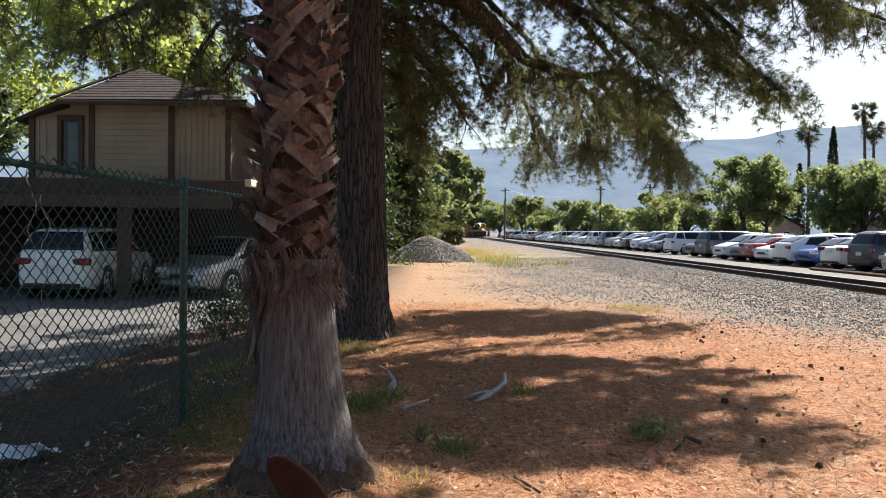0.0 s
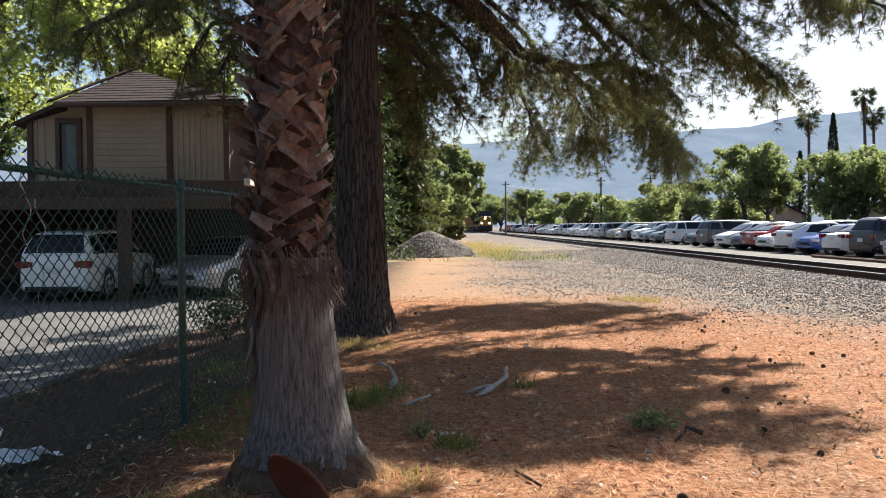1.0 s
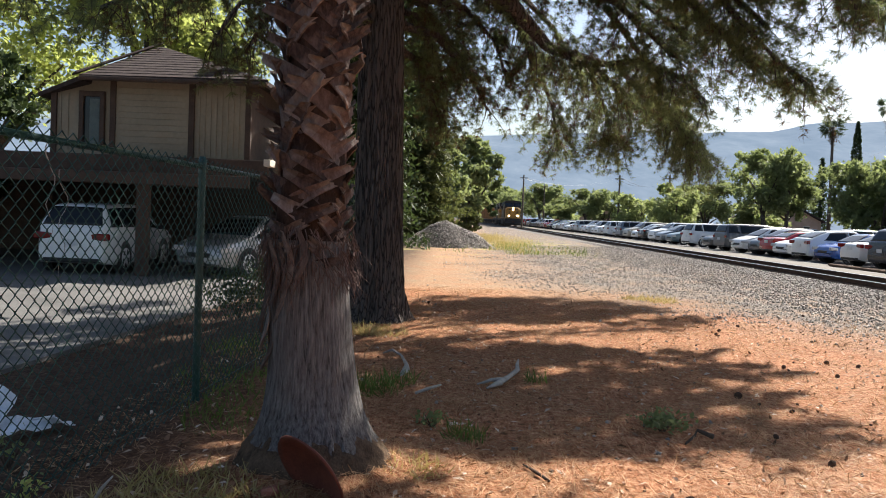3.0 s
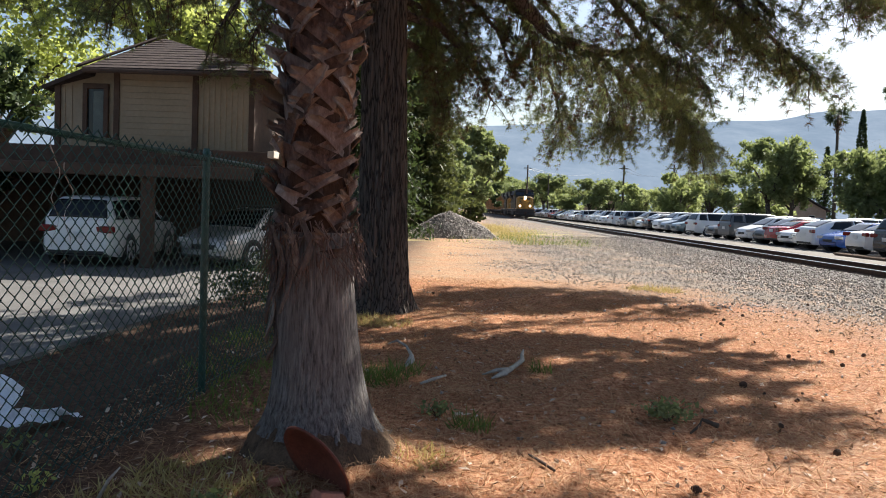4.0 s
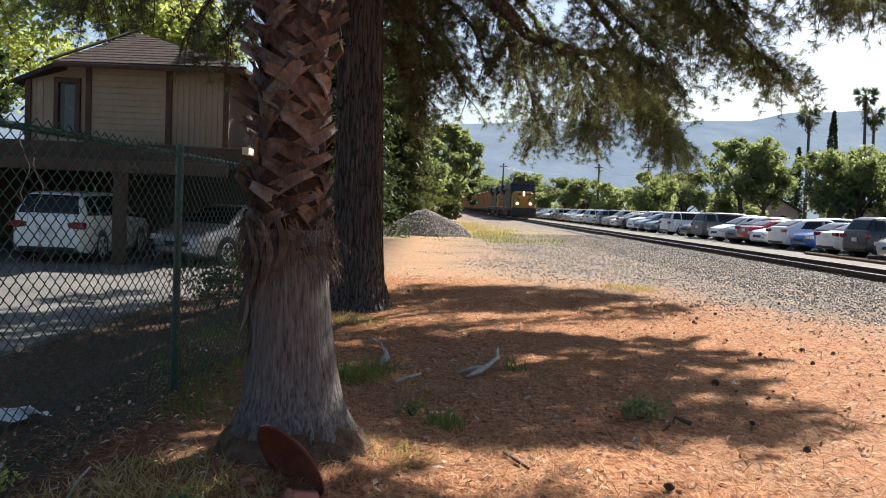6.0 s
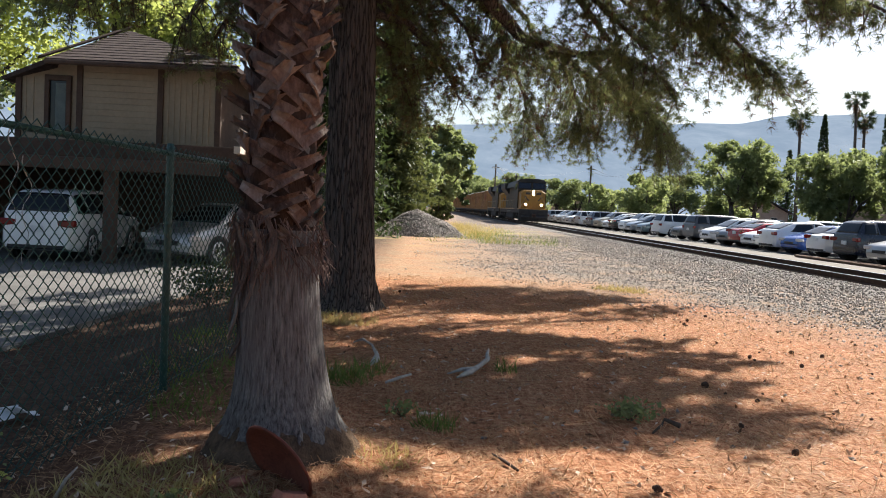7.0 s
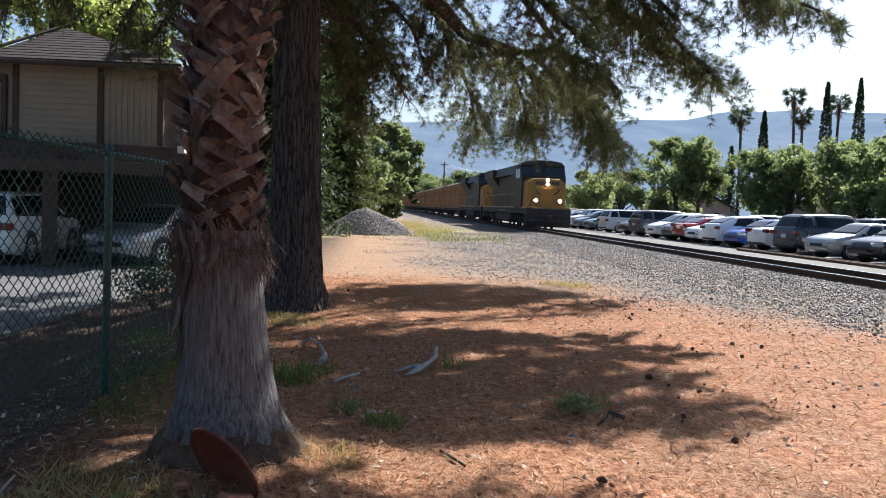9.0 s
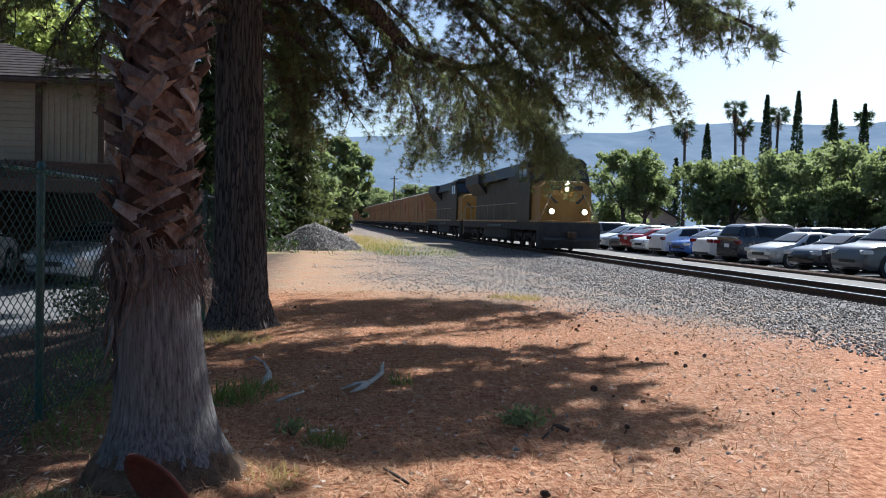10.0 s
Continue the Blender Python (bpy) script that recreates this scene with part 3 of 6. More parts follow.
    for u in (-1.46, 1.46):
        rod(bm, (u, 5.1, 2.62), (u, L - 1.2, 2.62), 0.022, seg=5)
        for k in range(9):
            y = 5.2 + k * (L - 6.4) / 8
            rod(bm, (u, y, 1.62), (u, y, 2.62), 0.018, seg=5)
        rod(bm, (u, 0.6, 1.7), (u * 0.55, 0.85, 3.0), 0.024, seg=5)
        rod(bm, (u, 0.62, 0.7), (u, 0.62, 1.75), 0.02, seg=5)
        rod(bm, (u, L - 0.6, 0.7), (u, L - 0.6, 2.7), 0.024, seg=5)
        rod(bm, (u * 0.62, L - 0.6, 1.6), (u * 0.62, L - 0.6, 2.7), 0.024, seg=5)
    part("handrail", bm, RAIL_WHITE, top, "pale painted handrails")
    part("fuel_tank", block((2.7, 7.0, 0.85), (0, L / 2, 0.98), bevel=0.16), LOCO_DARK, top, "dark fuel tank")
    for u in (-1.38, 1.38):
        part("air_tank", rod(bmesh.new(), (u, L / 2 - 2.4, 1.36), (u, L / 2 + 1.6, 1.36), 0.14, seg=10), LOCO_GREY, top)
    truck(top, 4.6, 3, 2.0)
    truck(top, L - 4.6, 3, 2.0)
    if lead:
        for u, z, y, r in ((0, 3.54, 1.0, 0.097), (0, 3.26, 1.0, 0.097), (-0.82, 2.16, 0.72, 0.108), (0.82, 2.16, 0.72, 0.108)):
            h = part("headlight" if z > 3 else "ditch_light", rod(bmesh.new(), (u, y + 0.12, z), (u, y - 0.04, z), r + 0.05, seg=14), LOCO_DARK, top)
            part("lens", rod(bmesh.new(), (u, y - 0.05, z), (u, y - 0.075, z), r, seg=14), LAMP, h, "glowing warm lens")
        part("number_board", block((0.52, 0.05, 0.22), (-0.55, 1.02, 3.32), (-5, 0, 0), 0.01), LOCO_DARK, nose)
        part("number_board", block((0.52, 0.05, 0.22), (0.55, 1.02, 3.32), (-5, 0, 0), 0.01), LOCO_DARK, nose)
    return top


def boxcar():
    L = 16.2
    top = empty("boxcar", TRACK, "faded orange steel boxcar with ribbed sides", "boxcar", "freight cars of the train")
    body = part("body", block((2.95, L - 1.2, 2.95), (0, L / 2, 2.85), bevel=0.05), BOXCAR, top)
    part("roof", prism(bmesh.new(), [(-1.5, 4.3), (1.5, 4.3), (1.2, 4.42), (0, 4.5), (-1.2, 4.42)], "y", 0.55, L - 0.55), BOXCAR_ROOF, top, "weathered pale metal roof")
    rib = None
    for u in (-1.5, 1.5):
        for k in range(14):
            y = 0.85 + k * (L - 1.7) / 13
            if 6.0 < y < 10.0:
                continue
            if rib is None:
                rib = part("rib", block((0.07, 0.1, 2.8), (0, 0, 0)), BOXCAR, body)
                ob = rib
            else:
                ob = new("rib", rib.data)
                ob.parent = body
            ob.matrix_basis = pose(u, y, 2.85)
        door = part("door", block((0.09, 3.2, 2.75), (u * 1.01, L / 2, 2.82), bevel=0.02), BOXCAR, top)
        for k in range(4):
            part("door_bar", block((0.05, 0.06, 2.6), (u * 1.045, L / 2 - 1.2 + 0.8 * k, 2.82)), RUST if k in (0, 3) else BOXCAR, door)
    for u in (-1.535, 1.535):
        part("emblem", rod(bmesh.new(), (u, 3.6, 3.1), (u * 1.006, 3.6, 3.1), 0.7, seg=20), BOXCAR_RED, body, "faded round red emblem")
    part("sill", block((2.7, L - 0.8, 0.34), (0, L / 2, 1.26)), LOCO_DARK, top, "dark underframe")
    for y in (0.3, L - 0.3):
        part("coupler", block((0.3, 0.6, 0.3), (0, y, 1.05), bevel=0.04), RUST, top)
    truck(top, 2.6, 2, 1.75, 0.46)
    truck(top, L - 2.6, 2, 1.75, 0.46)
    bm = bmesh.new()
    for y in (0.62, L - 0.62):
        for u in (-1.2, -0.8):
            rod(bm, (u, y, 1.3), (u, y, 4.3), 0.02, seg=4)
        for k in range(8):
            rod(bm, (-1.2, y, 1.5 + 0.36 * k), (-0.8, y, 1.5 + 0.36 * k), 0.015, seg=4)
    part("ladder", bm, RUST, top)
    return top


def build_train():
    cars = [(locomotive("yellow and grey diesel locomotive with lit headlights", 22.3, True), 0.0),
            (locomotive("second yellow and grey diesel locomotive of the train", 20.2, False), 22.6)]
    first = boxcar()
    back = 43.2
    cars.append((first, back))
    for k in range(1, 11):
        cars.append((copy_thing(first, TRACK), back + k * 16.7))
    return cars


TRAIN = build_train()


def motions():
    """The train rolls towards the camera at a steady speed."""
    for car, back in TRAIN:
        walk(car, [(t, TRACK @ pose(0, 203.0 - 16.4 * t + back, 0)) for t in (0, 2, 4, 6, 8, 10)])
    for wheel, u, v, r in WHEELS:
        step = math.degrees(16.4 / 30 / r) if wheel.parent.name.startswith("locomotive") else math.degrees(16.4 / 30 / 0.46)
        walk(wheel, [(k / 30, pose(u, v, r + 0.255, step * k, 0, 0)) for k in range(301)])


# ---- parked cars ----
SHAPES = {
    # stations from tail to nose: share of the length, height of the top, then the window stations
    "sedan": (4.75, 1.84, 0.93, [(-0.5, 0.66), (-0.49, 0.98), (-0.42, 1.05), (-0.355, 1.08), (-0.19, 1.38), (-0.02, 1.45), (0.09, 1.42), (0.265, 1.02), (0.31, 0.98), (0.45, 0.84), (0.488, 0.72), (0.5, 0.52)], (3, 4, 6, 7)),
    "suv": (4.8, 1.93, 1.10, [(-0.5, 0.70), (-0.495, 1.12), (-0.485, 1.18), (-0.42, 1.66), (-0.30, 1.74), (0.0, 1.76), (0.11, 1.71), (0.26, 1.22), (0.30, 1.15), (0.45, 1.02), (0.49, 0.86), (0.5, 0.6)], (2, 3, 6, 7)),
    "minivan": (5.1, 1.99, 1.08, [(-0.5, 0.70), (-0.495, 1.10), (-0.485, 1.18), (-0.44, 1.68), (-0.30, 1.76), (0.02, 1.76), (0.13, 1.68), (0.34, 1.12), (0.37, 1.06), (0.46, 0.92), (0.49, 0.78), (0.5, 0.55)], (2, 3, 6, 7)),
    "hatchback": (4.6, 1.85, 1.0, [(-0.5, 0.68), (-0.495, 1.0), (-0.48, 1.10), (-0.46, 1.14), (-0.25, 1.50), (-0.02, 1.58), (0.08, 1.54), (0.29, 1.06), (0.34, 1.00), (0.46, 0.84), (0.49, 0.72), (0.5, 0.52)], (3, 4, 6, 7)),
}


def make_car(kind):
    L, W, belt, st, (r0, r1, f0, f1) = SHAPES[kind]
    top = empty(f"parked_{kind}" if kind != "suv" else "parked_suv")
    prof = []
    for i, (s, z) in enumerate(st):
        edge = min(abs(s - 0.5), abs(s + 0.5))
        hw = W / 2 * (1 - 0.22 * max(0, 1 - edge / 0.09) ** 2)
        b = min(belt + 0.08 * (0.1 - s), z - 0.03)
        tall = max(0.0, z - b - 0.03)
        roof = hw - 0.03 - 0.30 * min(tall / 0.55, 1.0)
        zb = 0.24 + 0.10 * max(0, 1 - edge / 0.05)
        half = [(hw - 0.06, zb), (hw, zb + 0.16), (hw, min(0.72, b - 0.05)), (hw - 0.035, b), (roof, z - 0.03 - 0.02 * min(tall / 0.5, 1)), (roof - 0.16, z)]
        prof.append([Vector((s * L, y, h)) for y, h in half] + [Vector((s * L, -y, h)) for y, h in half[::-1]])

    def bend(p, t, pull=0.36):
        """A smooth curve through a row of points."""
        i = min(max(int(t), 0), len(p) - 2)
        f = t - i
        a, b = p[i], p[i + 1]
        ma, mb = (b - p[max(i - 1, 0)]) * pull, (p[min(i + 2, len(p) - 1)] - a) * pull
        f2, f3 = f * f, f * f * f
        return a * (2 * f3 - 3 * f2 + 1) + ma * (f3 - 2 * f2 + f) + b * (3 * f2 - 2 * f3) + mb * (f3 - f2)

    def skin(u, v):
        return bend([bend([ring[k] for ring in prof], u) for k in range(12)], v, 0.22)

    bm = bmesh.new()
    n, m = (len(prof) - 1) * 3, 22
    rings = [[bm.verts.new(skin(i / 3, k / 2)) for k in range(m + 1)] for i in range(n + 1)]
    for a, b in zip(rings, rings[1:]):
        for k in range(m):
            bm.faces.new((a[k], b[k], b[k + 1], a[k + 1]))
        bm.faces.new((a[m], b[m], b[0], a[0]))
    bm.faces.new(rings[0]), bm.faces.new(rings[-1][::-1])
    bmesh.ops.recalc_face_normals(bm, faces=bm.faces[:])
    body = part("body", bm, PAINTS["white"], top, smooth=True)
    body.data.set_sharp_from_angle(angle=radians(38))
    body.material_slots[0].link = "OBJECT"

    def pane(name, low, high, v0, v1):
        """Curved glass on the body between two edges, low and high being its span along the body at v0 and v1."""
        bm = bmesh.new()
        grid = []
        for j in range(6):
            g = j / 5
            a, b = low[0] + (high[0] - low[0]) * g, low[1] + (high[1] - low[1]) * g
            row = []
            for i in range(6):
                u, v = a + (b - a) * i / 5, v0 + (v1 - v0) * g
                p = skin(u, v)
                nrm = (skin(u + 0.02, v) - p).cross(skin(u, v + 0.02) - p).normalized()
                if nrm.dot(p - Vector((p.x * 0.8, 0, 0.7))) < 0:
                    nrm = -nrm
                row.append(bm.verts.new(p + nrm * 0.009))
            grid.append(row)
        for a, b in zip(grid, grid[1:]):
            for i in range(5):
                bm.faces.new((a[i], a[i + 1], b[i + 1], b[i]))
        bmesh.ops.recalc_face_normals(bm, faces=bm.faces[:])
        bmesh.ops.solidify(bm, geom=bm.faces[:], thickness=0.004)
        part(name, bm, GLASS, top, smooth=True)

    pane("windshield", (f0 + 0.08, f1 - 0.05), (f0 + 0.08, f1 - 0.05), 4.45, 6.55)
    pane("rear_window", (r0 + 0.1, r1 - 0.05), (r0 + 0.1, r1 - 0.05), 4.5, 6.5)
    for side in (1, -1):
        mid = (r1 + f0) // 2
        lo, hi = (3.12, 3.86) if side > 0 else (7.88, 7.14)
        pane("side_window", (r0 + 0.65, mid - 0.05), (r1 + 0.1, mid - 0.05), lo, hi)
        pane("side_window", (mid + 0.05, f0 + 0.72), (mid + 0.05, f0 + 0.08), lo, hi)
        front_low = skin(f0 + 0.75, 3)
        part("mirror", block((0.14, 0.2, 0.13), (front_low.x - 0.12, side * (W / 2 + 0.06), belt + 0.06), bevel=0.04), TRIM_BLACK, top)
        part("headlight", block((0.34, 0.42, 0.15), (L * 0.468, side * W * 0.36, 0.70 if kind != "suv" else 0.84), (0, 0, -side * 24), 0.03), HEAD_CLEAR, top)
        part("tail_light", block((0.16, 0.46 if kind != "minivan" else 0.26, 0.17), (-L * 0.488, side * W * 0.36, 0.93), (0, 0, side * 10), 0.03), TAIL_RED, top)
        for x in (-L * 0.295, L * 0.31):
            r = 0.345 if kind in ("sedan", "hatchback") else 0.375
            part("wheel_arch", rod(bmesh.new(), (x, side * (W / 2 - 0.12), r + 0.02), (x, side * (W / 2 + 0.004), r + 0.02), r + 0.055, seg=20), TRIM_BLACK, top)
            wheel = part("wheel", rod(bmesh.new(), (x, side * (W / 2 - 0.2), r), (x, side * (W / 2 + 0.014), r), r, seg=20), TYRE, top)
            bm = rod(bmesh.new(), (x, side * (W / 2 + 0.012), r), (x, side * (W / 2 + 0.02), r), r * 0.30, seg=10)
            for k in range(5):
                a = k * math.tau / 5
                box(bm, (r * 0.2, 0.02, r * 0.66), (x + math.sin(a) * r * 0.36, side * (W / 2 + 0.016), r + math.cos(a) * r * 0.36), (0, math.degrees(a), 0))
            bmesh.ops.create_cone(bm, segments=18, radius1=r * 0.70, radius2=r * 0.70, depth=0.02, cap_ends=False, matrix=pose(x, side * (W / 2 + 0.018), r, 90, 0, 0))
            bmesh.ops.create_cone(bm, segments=18, radius1=r * 0.74, radius2=r * 0.64, depth=0.016, cap_ends=False, matrix=pose(x, side * (W / 2 + 0.026), r, 90, 0, 0) if side < 0 else pose(x, side * (W / 2 + 0.026), r, -90, 0, 0))
            part("rim", bm, RIM, wheel)
    part("grille", block((0.05, W * 0.42, 0.13), (L * 0.496, 0, 0.54), bevel=0.02), TRIM_BLACK, top)
    part("bumper", block((0.1, W * 0.74, 0.13), (-L * 0.490, 0, 0.36), bevel=0.03), TRIM_BLACK, top)
    part("license_plate", block((0.02, 0.34, 0.16), (-L * 0.503, 0, 0.78 if kind != "sedan" else 0.82), bevel=0.004), PLATE, top)
    return top


CAR_KINDS = {k: make_car(k) for k in SHAPES}
USED = set()
KIND_WORD = {"sedan": "sedan", "suv": "sport utility vehicle", "minivan": "minivan", "hatchback": "hatchback"}
COLOUR_WORD = {"navy": "dark navy", "silver": "silver", "grey": "dark grey", "teal": "teal grey", "bluegrey": "blue-grey", "tan": "champagne"}


def place_car(kind, colour, m, where="parked in the sunny car park", group="cars in the car park"):
    first = CAR_KINDS[kind]
    if kind in USED:
        ob = copy_thing(first, m)
    else:
        USED.add(kind)
        ob = first
        ob.matrix_basis = m
    tagged(ob, f"{COLOUR_WORD.get(colour, colour)} {KIND_WORD[kind]} {where}", "car", group)
    body = next(c for c in ob.children if c.name.startswith("body"))
    body.material_slots[0].link = "OBJECT"
    body.material_slots[0].material = PAINTS[colour]
    return ob


def build_cars():
    rng = random.Random(4)
    # kind, colour, nose towards the track?
    near = [("suv", "grey", 1), ("sedan", "black", 1), ("sedan", "silver", 1), ("suv", "navy", 0), ("sedan", "white", 0), ("sedan", "blue", 1),
            ("hatchback", "white", 0), ("sedan", "white", 1), ("sedan", "red", 0), ("hatchback", "grey", 1), ("hatchback", "white", 1), ("minivan", "grey", 0),
            ("sedan", "grey", 1), ("suv", "white", 0), ("sedan", "teal", 1), ("hatchback", "bluegrey", 1), ("suv", "white", 1), ("sedan", "black", 0)]
    starts = [27.2, 30.1, 33.0, 36.2, 38.6, 41.2, 43.6, 46.2, 48.6, 50.4, 53.0, 56.8, 59.6, 64.4, 69.0, 72.4, 75.6, 79.0]
    ang = 8

    def stand(kind, colour, v, u, nose):
        L = SHAPES[kind][0]
        mid = Vector((u, v, 0)) + Vector((math.cos(radians(ang)), math.sin(radians(ang)), 0)) * L / 2
        place_car(kind, colour, TRACK @ pose(mid.x, mid.y, 0.034, 0, 0, ang + (180 if nose else 0) + rng.uniform(-1.5, 1.5)))

    for (kind, colour, nose), y in zip(near, starts):
        stand(kind, colour, y - 0.8, 5.85 + rng.uniform(-0.15, 0.15), nose)
    kinds = ["sedan", "suv", "hatchback", "minivan", "sedan", "suv"]
    colours = ["white", "silver", "grey", "black", "bluegrey", "white", "tan", "navy", "red", "white", "silver"]
    for v in np.arange(81.5, 215, 3.3):
        stand(rng.choice(kinds), rng.choice(colours), float(v), 5.85 + rng.uniform(-0.2, 0.2), rng.random() < 0.6)
    for u, lo, hi, step in ((17.5, 24, 125, 3.6), (23.6, 30, 120, 4.2), (35, 40, 125, 6.5)):
        for v in np.arange(lo, hi, step):
            if rng.random() < 0.86:
                stand(rng.choice(kinds), rng.choice(colours), float(v), u + rng.uniform(-0.2, 0.2), rng.random() < 0.5)


build_cars()
place_car("suv", "white", pose(-9.55, 22.9, -0.29, 0, 0, 91), "parked tail-out in the shade of the carport", "cars under the carport")
place_car("hatchback", "silver", pose(-5.75, 23.6, -0.29, 0, 0, 246), "parked nose-out at the carport's edge", "cars under the carport")


# ---- pine ----
def grow(rng, line, bare, count, reach, droop, twigs, spots, step=0.045):
    """Side twigs along a branch beyond its bare share, with needle tufts on them."""
    pts = [Vector(p) for p in line]
    spans = [(b - a).length for a, b in zip(pts, pts[1:])]
    total = sum(spans)
    for _ in range(count):
        d = total * (bare + (1 - bare) * rng.random() ** 0.8)
        i = 0
        while i < len(spans) - 1 and d > spans[i]:
            d -= spans[i]
            i += 1
        f = min(d / spans[i], 1.0)
        p = pts[i].lerp(pts[i + 1], f)
        along = (pts[i + 1] - pts[i]).normalized()
        way = (Vector((rng.gauss(0, 1), rng.gauss(0, 1), rng.gauss(0, 0.55))) + along * 0.6).normalized()
        length = reach * rng.uniform(0.45, 1.1)
        tip, path = p, [p]
        for k in range(4):
            way = (way + Vector((rng.gauss(0, 0.18), rng.gauss(0, 0.18), -droop * (0.35 + 0.3 * k)))).normalized()
            tip = tip + way * length / 4
            path.append(tip)
        twigs.append((path, 0.008 + 0.006 * rng.random()))
        n = max(3, int(length * 0.62 / step))
        for k in range(n):
            g = 0.38 + 0.62 * (k + rng.random()) / n
            j = min(int(g * 4), 3)
            q = path[j].lerp(path[j + 1], g * 4 - j)
            spots.append((*(q + Vector((rng.gauss(0, 0.028), rng.gauss(0, 0.028), rng.gauss(0, 0.028)))), *(path[j + 1] - path[j]).normalized()))


def aim(ways, rng):
    """Rotations that carry local z along the given directions, with a random spin."""
    z = np.asarray(ways, dtype=np.float64)
    z = z + rng.normal(size=z.shape) * 0.25
    z /= np.linalg.norm(z, axis=1)[:, None]
    x = np.cross(z, rng.normal(size=z.shape))
    x /= np.linalg.norm(x, axis=1)[:, None]
    return np.stack([x, np.cross(z, x), z], -1)


def thin_tubes(name, lines, material, parent):
    verts, faces = [], []
    for path, r in lines:
        base = len(verts)
        for i, p in enumerate(path):
            rr = r * (1 - 0.75 * i / (len(path) - 1))
            for k in range(3):
                a = k * math.tau / 3
                verts.append((p.x + rr * math.cos(a), p.y + rr * math.sin(a), p.z + rr * 0.4 * math.sin(a + 1)))
        for i in range(len(path) - 1):
            for k in range(3):
                a, b = base + i * 3 + k, base + i * 3 + (k + 1) % 3
                faces.append((a, b, b + 3, a + 3))
    return raw(name, verts, faces, material, parent)


def build_pine():
    rng = random.Random(11)
    tree = empty("pine_tree", pose(0, 0, 0), "tall old pine with furrowed dark bark and long drooping limbs", "tree")
    # trunk with furrowed bark
    verts, faces, seg, rows = [], [], 168, 190
    for j in range(rows):
        z = 14.5 * (j / (rows - 1)) ** 1.5 - 0.06
        r = 0.345 * (1 - z / 26) + 0.16 * math.exp(-max(z, 0) / 0.28)
        for k in range(seg):
            a = k * math.tau / seg
            f = noise.noise((math.cos(a) * 6.5, math.sin(a) * 6.5, z * 0.75))
            f2 = noise.noise((math.cos(a) * 13, math.sin(a) * 13, z * 2.2))
            rr = r + 0.030 * (min(abs(f), 0.3) / 0.3 - 0.6) + 0.022 * (min(abs(f2), 0.25) / 0.25 - 0.6) + 0.05 * math.exp(-max(z, 0) / 0.2) * math.sin(5 * a)
            verts.append((-1.13 - 0.024 * z + rr * math.cos(a), 11.9 + 0.01 * z + rr * math.sin(a), z))
    for j in range(rows - 1):
        for k in range(seg):
            a, b = j * seg + k, j * seg + (k + 1) % seg
            faces.append((a, b, b + seg, a + seg))
    raw("trunk", verts, faces, PINE_BARK, tree, "furrowed dark grey-brown bark", smooth=True)
    T = (-1.2, 11.9)
    limbs = [
        # line, radius at the trunk, bare share, twigs, reach, droop
        ([(*T, 5.25), (0.05, 12.2, 5.0), (0.65, 12.5, 4.56), (1.17, 12.8, 4.1), (1.9, 13.1, 3.88), (2.45, 13.3, 3.5)], 0.17, 0.55, 60, 1.0, 0.35),
        ([(0.65, 12.5, 4.56), (1.15, 15.0, 4.3), (1.7, 17.0, 3.8), (2.0, 18.2, 3.1)], 0.07, 0.6, 66, 0.9, 0.45),
        ([(1.2, 12.8, 4.1), (2.6, 14.9, 4.2), (3.9, 16.6, 3.6), (4.8, 17.7, 2.9)], 0.07, 0.42, 115, 0.95, 0.45),
        ([(1.6, 13.0, 3.97), (2.2, 15.4, 4.2), (2.9, 17.6, 3.7), (3.3, 18.8, 3.1)], 0.06, 0.5, 90, 0.95, 0.4),
        ([(*T, 5.7), (0.8, 11.3, 5.75), (2.6, 10.6, 4.85), (3.5, 10.1, 3.85)], 0.13, 0.40, 66, 0.85, 0.25),
    ]
    limbs += [
        ([(*T, 6.5), (1.3, 11.2, 6.3), (3.0, 9.9, 5.0), (4.1, 9.1, 3.95)], 0.13, 0.45, 58, 0.75, 0.2),
        ([(*T, 5.1), (0.6, 12.0, 5.2), (2.0, 11.9, 4.55), (2.9, 11.8, 3.75)], 0.10, 0.35, 85, 0.85, 0.3),
        ([(*T, 4.2), (-0.5, 12.8, 4.2), (0.05, 13.6, 3.75), (0.35, 14.2, 3.3)], 0.08, 0.25, 44, 0.75, 0.4),
        ([(*T, 5.0), (0.2, 13.6, 5.1), (0.9, 14.6, 4.7), (1.3, 15.2, 4.1)], 0.09, 0.3, 55, 0.8, 0.35),
        ([(*T, 4.9), (-2.3, 10.5, 4.75), (-3.2, 9.7, 4.15), (-4.0, 9.2, 3.6)], 0.10, 0.3, 75, 0.85, 0.4),
    ]
    limbs += [
        ([(*T, 4.3), (-1.9, 10.9, 4.3), (-2.4, 10.2, 3.8), (-2.6, 9.9, 3.3)], 0.08, 0.35, 44, 0.6, 0.5),
        ([(*T, 5.4), (-3.0, 11.2, 5.4), (-4.6, 10.6, 4.7), (-5.6, 10.2, 4.1)], 0.10, 0.4, 60, 0.9, 0.4),
        ([(*T, 5.3), (0.9, 12.4, 5.4), (2.3, 12.6, 4.9), (3.2, 12.5, 4.2)], 0.09, 0.3, 70, 0.85, 0.3),
        ([(*T, 6.0), (1.5, 12.2, 6.0), (3.0, 11.5, 5.3), (3.8, 11.0, 4.6)], 0.09, 0.35, 60, 0.85, 0.25),
        ([(*T, 3.9), (-0.85, 13.0, 3.9), (-0.55, 14.2, 3.4), (-0.4, 15.0, 3.0)], 0.07, 0.15, 50, 0.7, 0.4),
    ]
